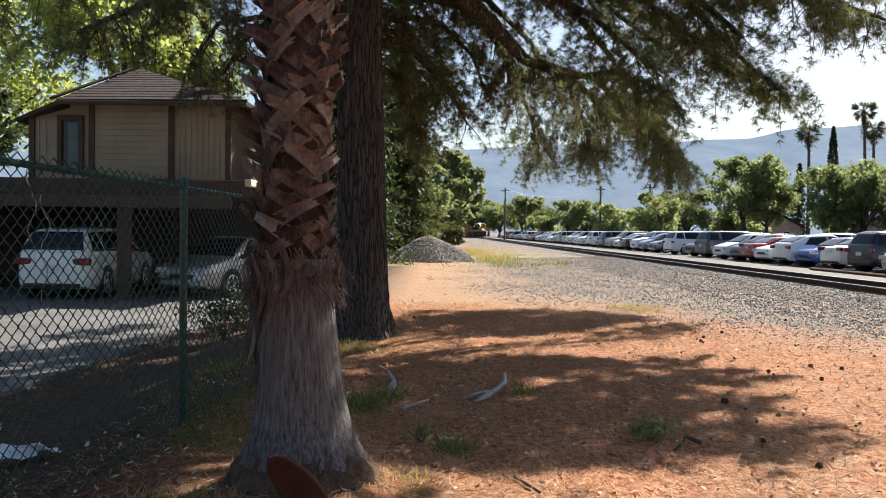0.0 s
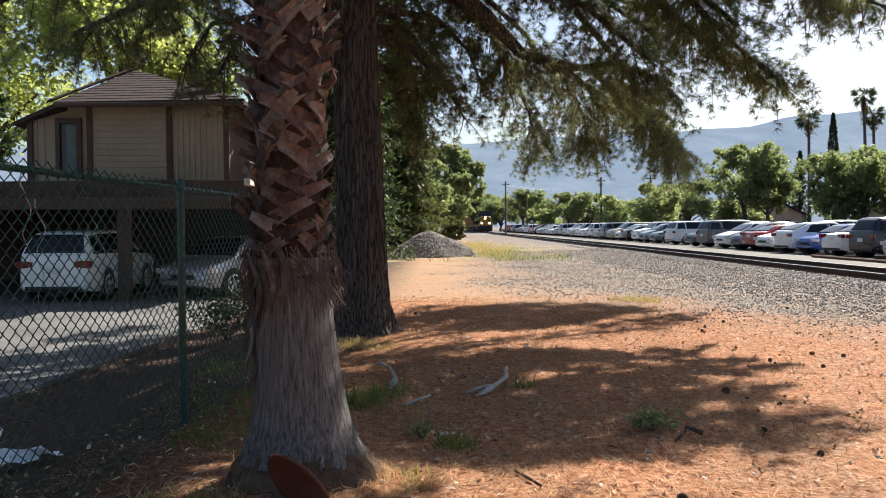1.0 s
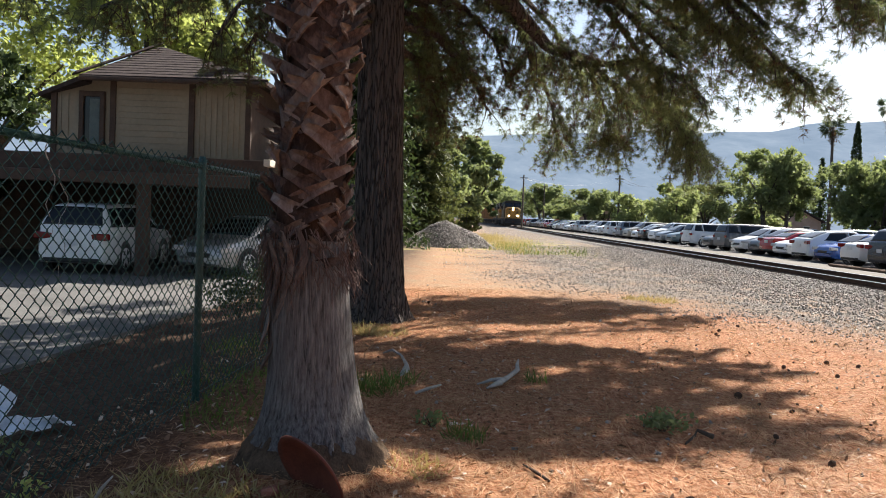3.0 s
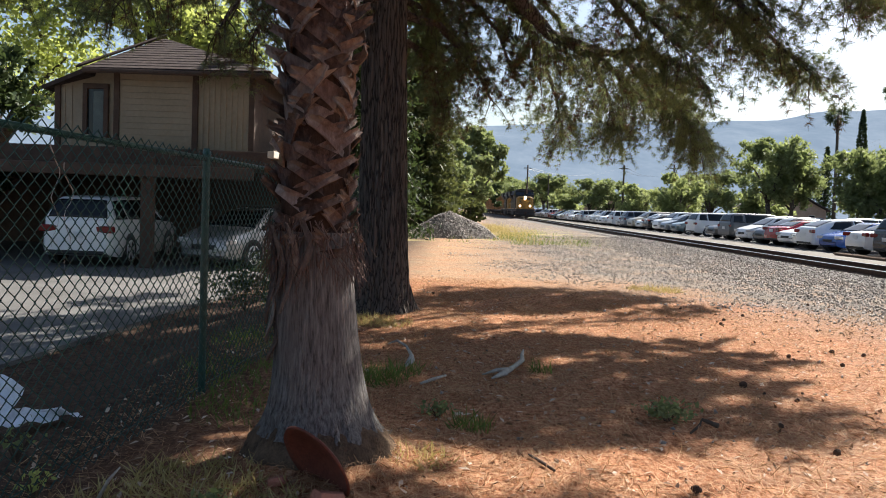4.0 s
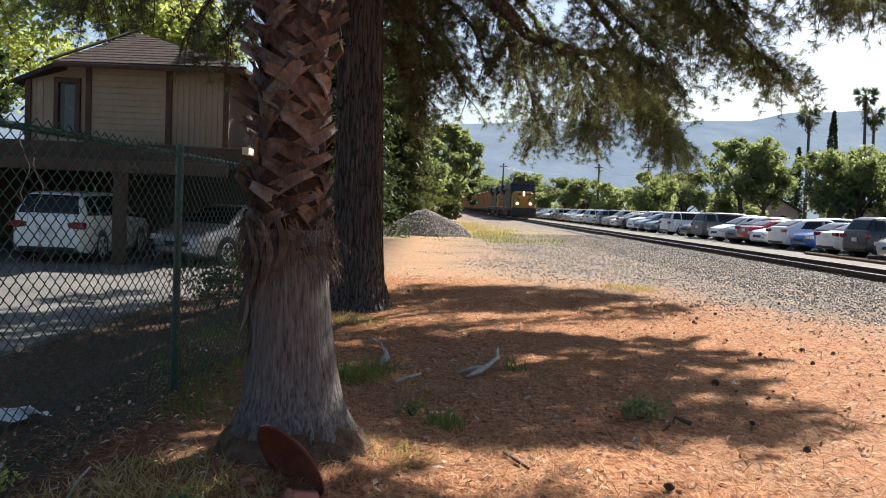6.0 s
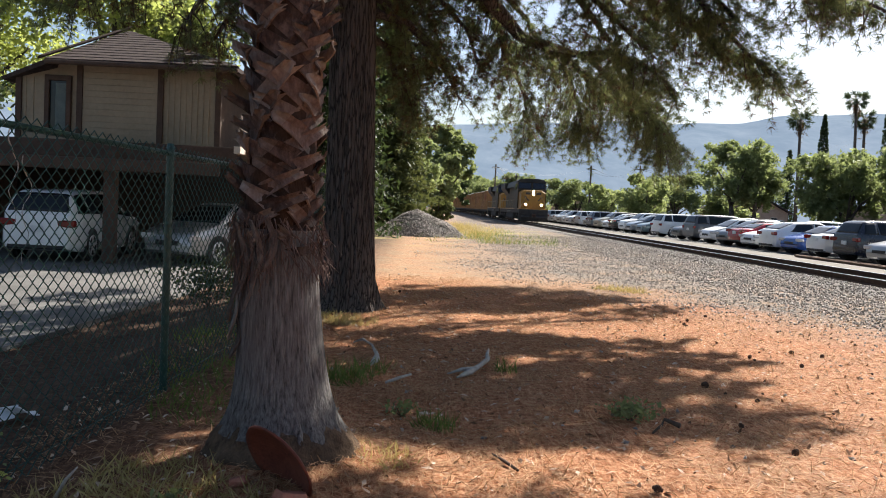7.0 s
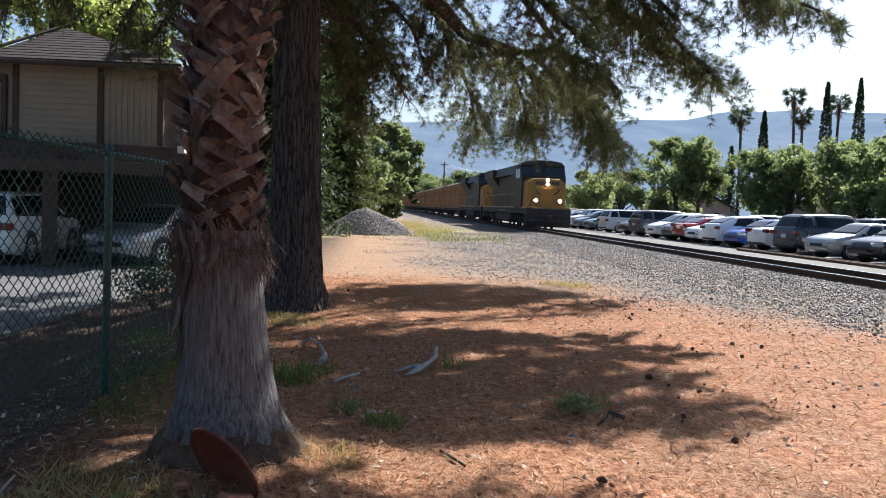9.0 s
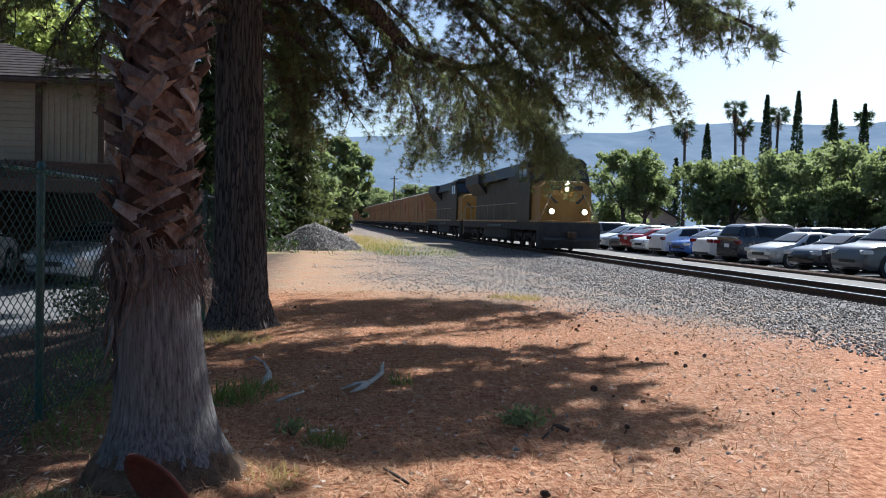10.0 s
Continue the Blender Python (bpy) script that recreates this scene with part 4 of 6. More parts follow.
    limbs += [
        ([(*T, 4.7), (-0.7, 13.6, 4.8), (-0.3, 15.0, 4.5), (0.1, 16.0, 4.0)], 0.08, 0.15, 50, 0.8, 0.4),
        ([(2.0, 10.8, 5.1), (3.0, 10.3, 4.2), (3.6, 10.1, 3.5), (4.05, 10.0, 3.1)], 0.05, 0.1, 58, 0.6, 0.25),
        ([(2.4, 10.6, 5.2), (3.4, 10.2, 4.7), (4.2, 9.9, 4.2), (4.7, 9.7, 3.9)], 0.05, 0.1, 60, 0.65, 0.25),
        ([(2.0, 11.2, 4.9), (2.8, 10.9, 4.3), (3.3, 10.7, 3.8), (3.6, 10.6, 3.4)], 0.05, 0.1, 60, 0.65, 0.3),
        # above the view, added to throw shade on the litter
        ([(1.5, 11.3, 5.9), (3.2, 11.0, 5.6), (4.7, 10.8, 5.2), (5.8, 10.6, 4.95)], 0.08, 0.15, 26, 0.9, 0.12),
    ]
    limbs += [
        # two more unseen limbs that deepen the litter's shade
        ([(1.2, 11.6, 6.0), (3.0, 11.7, 5.7), (4.6, 11.9, 5.4), (5.7, 12.0, 5.3)], 0.08, 0.15, 26, 0.9, 0.12),
        ([(1.0, 12.0, 6.0), (2.8, 12.4, 5.8), (4.4, 12.9, 5.6), (5.4, 13.3, 5.6)], 0.08, 0.15, 26, 0.9, 0.12),
        ([(2.0, 13.2, 5.4), (3.8, 14.8, 5.1), (5.4, 15.8, 4.6), (6.4, 16.3, 4.05)], 0.08, 0.2, 80, 0.85, 0.3),
        ([(2.2, 14.0, 5.0), (3.4, 16.6, 4.7), (4.4, 18.6, 4.3), (5.0, 19.6, 3.9)], 0.06, 0.3, 80, 0.95, 0.3),
        # unseen limb, added to keep sun off the palm
        ([(0.5, 11.0, 6.5), (1.8, 10.2, 6.4), (2.9, 9.5, 6.2), (3.6, 9.0, 6.0)], 0.08, 0.1, 60, 1.0, 0.1),
    ]
    limbs += [
        # unseen as well, shades the palm's upper trunk
        ([(0.0, 10.6, 6.5), (0.9, 9.4, 6.4), (1.6, 8.3, 6.2), (2.2, 7.4, 6.1)], 0.08, 0.1, 60, 1.0, 0.1),
        ([(2.2, 10.3, 5.55), (3.5, 9.6, 4.6), (4.4, 9.3, 4.0), (4.9, 9.1, 3.75)], 0.05, 0.2, 65, 0.6, 0.2),
        ([(2.9, 15.4, 4.05), (3.7, 15.9, 3.7), (4.2, 16.3, 3.2), (4.5, 16.6, 2.75)], 0.05, 0.1, 60, 0.75, 0.5),
        ([(1.9, 13.1, 3.9), (2.5, 12.6, 3.9), (3.0, 12.2, 3.6), (3.3, 12.0, 3.3)], 0.05, 0.1, 50, 0.7, 0.35),
        ([(*T, 5.6), (-2.6, 11.0, 5.8), (-3.6, 10.4, 5.4), (-4.4, 10.0, 4.9)], 0.09, 0.15, 60, 0.9, 0.3),
    ]
    limbs += [
        ([(*T, 6.2), (-0.9, 10.0, 6.2), (-0.4, 8.2, 5.6), (0.1, 7.2, 5.1)], 0.10, 0.3, 50, 0.9, 0.25),
        ([(*T, 4.9), (0.3, 12.8, 4.9), (0.9, 13.4, 4.3), (1.1, 13.9, 3.6)], 0.07, 0.2, 55, 0.75, 0.5),
        ([(*T, 5.2), (0.6, 13.2, 5.1), (1.4, 14.0, 4.6), (1.7, 14.8, 4.0)], 0.07, 0.2, 45, 0.8, 0.5),
        ([(*T, 4.6), (-0.1, 12.7, 4.6), (0.4, 13.1, 4.2), (0.6, 13.3, 3.7)], 0.06, 0.2, 45, 0.7, 0.5),
        # inner hanging growth behind and beside the trunk
        ([(*T, 4.4), (-0.75, 13.0, 4.5), (-0.45, 13.9, 3.9), (-0.35, 14.4, 3.2)], 0.06, 0.1, 50, 0.7, 0.6),
    ]
    limbs += [
        ([(*T, 5.3), (-0.6, 13.4, 5.4), (-0.2, 14.6, 4.9), (0.0, 15.2, 4.2)], 0.07, 0.1, 60, 0.8, 0.5),
        ([(*T, 4.1), (-2.1, 10.7, 4.2), (-2.7, 10.0, 3.9), (-2.95, 9.8, 3.4)], 0.06, 0.2, 40, 0.7, 0.6),
        ([(*T, 4.6), (-2.4, 10.9, 4.7), (-3.2, 10.3, 4.3), (-3.6, 10.1, 3.8)], 0.07, 0.2, 45, 0.75, 0.5),
    ]
    limbs = [(line, r, bare, int(count * (1.6 if line[-1][0] > -1 else 1.25)), reach, droop) for line, r, bare, count, reach, droop in limbs]
    for k in range(40):
        z = 6.3 + k * 0.19
        a = radians((k * 137.5) % 360)
        r = 3.4 - 0.022 * k
        c, s = math.cos(a) * r, math.sin(a) * r
        limbs.append(([(T[0] - 0.01 * z, T[1], z), (T[0] + c * 0.4, T[1] + s * 0.4, z + 0.4), (T[0] + c * 0.8, T[1] + s * 0.8, z + 0.3), (T[0] + c, T[1] + s, z - 0.1)], 0.10, 0.15, 66, 1.05, 0.2))
    # ring of long limbs out of view, added as shade for palm and yard
    for k in range(26):
        a = radians(-38 + k * 7.4)
        r = (3.5 if k < 13 else 7.2) + 1.6 * ((k * 5) % 4) / 3
        c, s = math.cos(a) * r, math.sin(a) * r
        z = max(6.0, 2.6 + 0.3 * (T[1] + s)) + 0.12 * (k % 3)
        limbs.append(([(T[0], T[1], z), (T[0] + c * 0.4, T[1] + s * 0.4, z + 0.5), (T[0] + c * 0.8, T[1] + s * 0.8, z + 0.4), (T[0] + c, T[1] + s, z)], 0.12, 0.3 if k < 13 else 0.2, 30 if k < 13 else 110, 1.0, 0.12))
    # high unseen boughs, added sunward to shade the litter, fence and yard's edge
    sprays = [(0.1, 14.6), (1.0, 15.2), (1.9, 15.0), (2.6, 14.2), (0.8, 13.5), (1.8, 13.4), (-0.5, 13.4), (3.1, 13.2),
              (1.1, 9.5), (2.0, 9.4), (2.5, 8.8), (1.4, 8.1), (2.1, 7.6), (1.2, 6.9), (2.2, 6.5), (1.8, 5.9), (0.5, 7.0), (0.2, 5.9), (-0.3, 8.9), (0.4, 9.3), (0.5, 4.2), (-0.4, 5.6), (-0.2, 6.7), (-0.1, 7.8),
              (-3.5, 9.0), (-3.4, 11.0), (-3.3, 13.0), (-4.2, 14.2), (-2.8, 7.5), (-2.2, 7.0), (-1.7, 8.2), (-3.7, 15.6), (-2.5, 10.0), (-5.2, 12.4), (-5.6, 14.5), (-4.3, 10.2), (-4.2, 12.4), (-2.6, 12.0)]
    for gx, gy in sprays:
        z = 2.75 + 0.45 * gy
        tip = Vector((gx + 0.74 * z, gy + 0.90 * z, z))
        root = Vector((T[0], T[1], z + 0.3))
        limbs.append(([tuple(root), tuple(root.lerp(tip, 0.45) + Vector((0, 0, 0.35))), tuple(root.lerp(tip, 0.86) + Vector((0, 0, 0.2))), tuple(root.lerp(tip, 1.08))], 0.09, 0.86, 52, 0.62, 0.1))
    twigs, spots = [], []
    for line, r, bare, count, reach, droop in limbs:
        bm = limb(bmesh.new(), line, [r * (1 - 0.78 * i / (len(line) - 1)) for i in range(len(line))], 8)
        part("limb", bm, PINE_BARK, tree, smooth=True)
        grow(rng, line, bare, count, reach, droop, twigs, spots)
    tagged(thin_tubes("twigs", [w for w in twigs if w[0][-1].z < 6.2], TWIG, tree), kind="stuff")
    nrng = np.random.default_rng(3)
    spots = np.array(spots)
    pick = nrng.random(len(spots))
    v, f = tuft(22, 0.112, 0.0062, nrng, 0.8)
    high = spots[:, 2] > 5.6 + 0.05 * (spots[:, 1] - 10)
    inner = np.hypot(spots[:, 0] - T[0], spots[:, 1] - T[1]) < 3.2
    patch = np.array([noise.noise((p[0] * 1.3, p[1] * 1.3, p[2] * 1.3)) for p in spots])
    share = 0.05 + 0.5 * np.clip(patch, 0, 0.5) + 0.22 * inner
    live = spots[(pick > share) & ~high]
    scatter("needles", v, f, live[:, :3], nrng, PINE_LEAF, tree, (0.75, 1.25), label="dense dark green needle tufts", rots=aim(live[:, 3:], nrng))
    dead = spots[(pick <= share) & ~high]
    scatter("dry_needles", v, f, dead[:, :3] - (0, 0, 0.05), nrng, PINE_DEAD, tree, (0.7, 1.1), label="brown dead needle tufts", rots=aim(dead[:, 3:], nrng))
    # broad coarse needles on the unseen boughs, to cast solid shade
    v, f = tuft(9, 0.24, 0.06, nrng)
    high &= nrng.random(len(spots)) < 0.46
    scatter("upper_needles", v, f, spots[high][:, :3], nrng, PINE_LEAF, tree, (0.8, 1.3), label="dark green upper crown", rots=aim(spots[high][:, 3:], nrng))


build_pine()


# ---- the near palm ----
def palm_centre(z):
    return Vector((-0.80 - 0.07 * min(z, 1.2) + 0.012 * max(z - 1.2, 0), 4.93 + 0.01 * z, 0))


def build_palm():
    rng = random.Random(21)
    tree = empty("fan_palm", pose(0, 0, 0), "thick palm trunk, grey below, wrapped in brown leaf bases above", "tree")
    verts, faces, seg, rows = [], [], 120, 80
    for j in range(rows):
        z = 0.17 + 1.16 * j / (rows - 1)
        r = 0.222 + 0.10 * math.exp(-(z - 0.17) / 0.36) + 0.055 * math.exp(-(z - 0.17) / 0.10)
        c = palm_centre(z)
        for k in range(seg):
            a = k * math.tau / seg
            groove = noise.noise((math.cos(a) * 16, math.sin(a) * 16, z * 1.3))
            low = max(0, 1 - (z - 0.17) / 0.12)
            rr = r + 0.009 * groove - low * 0.03 * (1 if noise.noise((a * 9, 1, 0)) > 0.12 else 0)
            zz = z + (0.03 * noise.noise((a * 5, 7, 0)) if j == 0 else 0)
            verts.append((c.x + rr * math.cos(a), c.y + rr * math.sin(a), zz))
    for j in range(rows - 1):
        for k in range(seg):
            a, b = j * seg + k, j * seg + (k + 1) % seg
            faces.append((a, b, b + seg, a + seg))
    raw("trunk", verts, faces, PALM_GREY, tree, "smooth grey lower trunk with fine cracks and a flared foot", smooth=True)
    # root boss under the flare
    verts, faces = [], []
    for j in range(26):
        f = j / 25
        for k in range(90):
            a = k * math.tau / 90
            r = 0.29 + 0.22 * f ** 1.2 + 0.035 * noise.noise((math.cos(a) * 7, math.sin(a) * 7, f * 2)) + 0.012 * noise.noise((a * 20, f * 9, 0))
            verts.append((-0.81 + r * math.cos(a), 4.93 + r * math.sin(a), 0.24 - 0.28 * f ** 1.6))
    for j in range(25):
        for k in range(90):
            a, b = j * 90 + k, j * 90 + (k + 1) % 90
            faces.append((a, b, b + 90, a + 90))
    raw("root_boss", verts, faces, ROOTS, tree, "dark fibrous root boss", smooth=True)
    # core under the leaf bases, then the bases crossing in spirals
    core = limb(bmesh.new(), [palm_centre(z) + Vector((0, 0, z)) for z in (1.2, 2.2, 4.0, 6.0, 8.2)], [0.205, 0.172, 0.164, 0.155, 0.145], 32)
    part("core", core, PALM_FIBRE, tree, "dark brown fibrous core", smooth=True)
    shapes = []
    for s in range(8):
        # a tapered, curled plate split at its foot: two legs that join in a stub
        bm = bmesh.new()
        wide, tall, skew = rng.uniform(0.070, 0.100), rng.uniform(0.30, 0.40), rng.uniform(-0.03, 0.03)
        turn = radians(rng.uniform(42, 66)) * (1 if s % 2 else -1)
        cs, sn, bend = math.cos(turn), math.sin(turn), 0.185
        n = 9
        front, back = [], []
        for i in range(n):
            f = i / (n - 1)
            half = wide * (0.66 - 0.26 * f + 0.07 * math.sin(f * 5))
            y = 0.002 + 0.034 * f + 0.15 * max(0, f - 0.66) * (1.5 if s % 3 == 0 else 0.6)
            row = []
            for w in (-1, -0.5, 0, 0.5, 1):
                jag = rng.uniform(-0.028, 0.028) if i in (0, n - 1) else 0
                foot = 0.06 * (1 - abs(w)) * max(0, 1 - f * 3)
                px, pz = w * half + skew * f, f * tall + foot + jag - tall * 0.4
                px, pz = px * cs + pz * sn, pz * cs - px * sn
                lift = bend + y + 0.020 * w * w * f - 0.006 + rng.uniform(-0.005, 0.005)
                row.append(Vector((lift * math.sin(px / bend), lift * math.cos(px / bend) - bend, pz)))
            front.append([bm.verts.new(p) for p in row])
            back.append([bm.verts.new(p - Vector((0, 0.012, 0))) for p in row])
        for i in range(n - 1):
            for k in range(4):
                bm.faces.new((front[i][k], front[i][k + 1], front[i + 1][k + 1], front[i + 1][k]))
                bm.faces.new((back[i][k + 1], back[i][k], back[i + 1][k], back[i + 1][k + 1]))
        for i in range(n - 1):
            bm.faces.new((front[i][0], front[i + 1][0], back[i + 1][0], back[i][0]))
            bm.faces.new((front[i + 1][4], front[i][4], back[i][4], back[i + 1][4]))
        for k in range(4):
            bm.faces.new((front[0][k + 1], front[0][k], back[0][k], back[0][k + 1]))
            bm.faces.new((front[-1][k], front[-1][k + 1], back[-1][k + 1], back[-1][k]))
        bmesh.ops.recalc_face_normals(bm, faces=bm.faces[:])
        data = bpy.data.meshes.new("leaf_base")
        bm.to_mesh(data)
        bm.free()
        data.materials.append(PALM_BASE)
        data.materials.append(PALM_TIP)
        for p in data.polygons:
            # the torn end has weathered pale
            c = p.center
            along = c.x * sn + c.z * cs + tall * 0.4
            p.material_index = 1 if along > tall * 0.88 else 0
        shapes.append(data)
    z, k = 1.12, 0
    while z < 5.4:
        a = k * 137.5 + rng.uniform(-9, 9)
        c = palm_centre(z)
        r = 0.176 + 0.03 * max(0, 1.45 - z) - 0.006 * max(0, z - 2)
        out = Vector((math.cos(radians(a)), math.sin(radians(a)), 0))
        ob = new("leaf_base", shapes[k % 8])
        ob.parent = tree
        lean = rng.uniform(-9, 9)
        ob.matrix_basis = Matrix.Translation((c.x + out.x * r, c.y + out.y * r, z)) @ pose(0, 0, 0, 0, 0, a - 90) @ pose(0, 0, 0, -rng.uniform(-1, 4), lean, 0)
        sc = rng.uniform(0.85, 1.2)
        ob.scale = (sc, 1.0, sc)
        z += 0.0150
        k += 1
    # torn fibres and peeling strips at the seam
    lines = []
    for i in range(420):
        a = rng.uniform(0, math.tau)
        z0 = rng.uniform(1.1, 1.42)
        c = palm_centre(z0)
        r = 0.235 + rng.uniform(0, 0.03)
        p = Vector((c.x + r * math.cos(a), c.y + r * math.sin(a), z0))
        path = [p]
        way = Vector((math.cos(a) * 0.4 + rng.gauss(0, 0.5), math.sin(a) * 0.4 + rng.gauss(0, 0.5), -1.0)).normalized()
        for _ in range(4):
            way = (way + Vector((rng.gauss(0, 0.25), rng.gauss(0, 0.25), -0.15))).normalized()
            p = p + way * rng.uniform(0.03, 0.06)
            path.append(p)
        lines.append((path, 0.004))
    tagged(thin_tubes("fibres", lines, PALM_BASE, tree), "torn brown fibres", kind="stuff")
    for a, z0, ln, w in ((205, 1.30, 0.50, 0.055), (222, 1.36, 0.40, 0.04), (192, 1.02, 0.34, 0.06), (198, 0.84, 0.26, 0.05), (246, 1.38, 0.34, 0.03), (262, 1.40, 0.30, 0.035), (236, 1.33, 0.46, 0.025)):
        bm = bmesh.new()
        rows_f, rows_b = [], []
        for i in range(9):
            f = i / 8
            z = z0 - ln * f
            c = palm_centre(z)
            r = 0.25 + 0.022 * math.sin(f * 4 + a) + 0.02 * f
            ww = w * (0.5 + 0.6 * math.sin(f * 2.9 + 0.2))
            b = radians(a + 14 * math.sin(f * 3))
            for rows, d in ((rows_f, 0.0), (rows_b, -0.006)):
                rows.append([bm.verts.new((c.x + (r + d + 0.012 * k * k) * math.cos(b + k * ww / r / 2), c.y + (r + d + 0.012 * k * k) * math.sin(b + k * ww / r / 2), z + rng.uniform(-0.006, 0.006))) for k in (-1, 0, 1)])
        for i in range(8):
            for k in range(2):
                bm.faces.new((rows_f[i][k], rows_f[i][k + 1], rows_f[i + 1][k + 1], rows_f[i + 1][k]))
                bm.faces.new((rows_b[i][k + 1], rows_b[i][k], rows_b[i + 1][k], rows_b[i + 1][k + 1]))
            bm.faces.new((rows_f[i][0], rows_f[i + 1][0], rows_b[i + 1][0], rows_b[i][0]))
            bm.faces.new((rows_f[i + 1][2], rows_f[i][2], rows_b[i][2], rows_b[i + 1][2]))
        bmesh.ops.recalc_face_normals(bm, faces=bm.faces[:])
        part("peeling_strip", bm, PALM_TIP, tree, smooth=True)
    # crown of fan leaves, high above
    nrng = np.random.default_rng(9)
    blades = []
    for i in range(30):
        a, up = rng.uniform(0, math.tau), rng.uniform(-0.3, 1.0)
        d = Vector((math.cos(a), math.sin(a), up)).normalized()
        hub = Vector((-1.17, 5.0, 8.2)) + d * 1.1
        for j in range(14):
            blades.append((hub, (d + Vector((nrng.normal(), nrng.normal(), nrng.normal() - 0.3)) * 0.45).normalized()))
    v = np.array([(-0.03, 0, 0), (0.03, 0, 0), (0, 0, 0.9)])
    tagged(scatter("fronds", v, [(0, 1, 2)], [b[0] for b in blades], nrng, LEAF_MID, tree, (0.7, 1.2), rots=aim([b[1] for b in blades], nrng)), "green fan leaves")


def palm_base_material(name, stops):
    s = Shader(name, 0.85, 0, 0.2)
    at = s.coords(False, (9, 9, 5))
    streak, blot = s.noise(4.0, 5, 0.7, at=at), s.noise(9, 4, at=s.coords(False))
    rnd = s.random()
    fac = s.calc("ADD", s.calc("MULTIPLY", streak, 0.40), s.calc("ADD", s.calc("MULTIPLY", rnd, 0.26), s.calc("MULTIPLY", blot, 0.36)))
    s.put("Base Color", s.ramp(fac, stops))
    s.bump(s.calc("ADD", streak, s.calc("MULTIPLY", blot, 0.6)), 0.8, 0.014)
    return s.mat


PALM_TIP = palm_base_material("palm_torn_end", [(0.32, (0.06, 0.040, 0.032)), (0.55, (0.17, 0.125, 0.10)), (0.8, (0.33, 0.275, 0.235))])
PALM_BASE = palm_base_material("palm_leaf_base", [(0.34, (0.034, 0.021, 0.017)), (0.50, (0.115, 0.073, 0.058)), (0.64, (0.20, 0.145, 0.120)), (0.82, (0.38, 0.315, 0.275))])
build_palm()


# ---- chain-link fence ----
def fence_at(y):
    return -2.25 + 0.042 * y


def build_fence():
    fence = empty("chain_link_fence", pose(0, 0, 0), "green vinyl-coated chain-link fence with steel posts", "fence", kind="structure")
    lo, hi, top = 0.6, 17.0, 1.83
    for y in (0.4, 3.4, 6.42, 9.45, 12.5, 15.5):
        x = fence_at(y) + 0.0
        post = part("post", rod(bmesh.new(), (x, y, -0.25), (x, y, 1.83), 0.029, seg=14), FENCE_GREEN, fence, "green round steel post")
        part("post_cap", rod(bmesh.new(), (x, y, 1.83), (x, y, 1.875), 0.035, 0.022, 14), FENCE_GREEN, post)
    part("top_rail", rod(bmesh.new(), (fence_at(lo), lo, 1.80), (fence_at(hi), hi, 1.80), 0.019, seg=10), FENCE_GREEN, fence)
    part("tension_wire", rod(bmesh.new(), (fence_at(lo), lo, 0.06), (fence_at(hi), hi, 0.06), 0.004, seg=5), FENCE_GREEN, fence)
    pitch, rise, r = 0.056, 0.042, 0.0042
    rows = int((top - 0.02) / rise)
    verts, faces = [], []
    y, c = lo, 0
    rng = random.Random(5)
    while y < hi:
        base = len(verts)
        for j in range(rows + 2):
            z = top - j * rise + rise * 0.5
            s = 1 if (j + c) % 2 else -1
            bulge = 0.02 * noise.noise((y * 0.7, z * 1.1, 0)) + 0.006 * noise.noise((y * 3, z * 3, 1))
            yy, xx = y + s * pitch * 0.5, fence_at(y) + 0.036 + 0.0035 * s + max(bulge, -0.004)
            if z < 0.10:
                yy += 0.02 * noise.noise((y * 4, 0, 9))
            verts += [(xx + r, yy, z), (xx - r * 0.5, yy + r * 0.9, z), (xx - r * 0.5, yy - r * 0.9, z)]
        for j in range(rows + 1):
            for k in range(3):
                a, b = base + j * 3 + k, base + j * 3 + (k + 1) % 3
                faces.append((a, b, b + 3, a + 3))
        # each zigzag meets the next at its turns
        y += pitch
        c += 1
    m = raw("wire_mesh", verts, faces, FENCE_GREEN, fence, "woven green diamond wire mesh")
    tagged(m, kind="stuff")
    lines = []
    for yy, z0 in ((4.3, 1.80), (4.42, 1.66)):
        p = Vector((fence_at(yy) - 0.05, yy, z0))
        path = [p]
        for k in range(16):
            p = p + Vector((rng.uniform(-0.004, 0.006), 0.035 * math.sin(k * 0.9 + yy * 7) + rng.uniform(-0.012, 0.012), -0.036))
            path.append(p)
        lines.append((path, 0.004))
    vine = thin_tubes("dry_vine", lines, BARE_WOOD, None)
    tagged(vine, "dry pale vine stem caught in the wire fence", "vine")


build_fence()


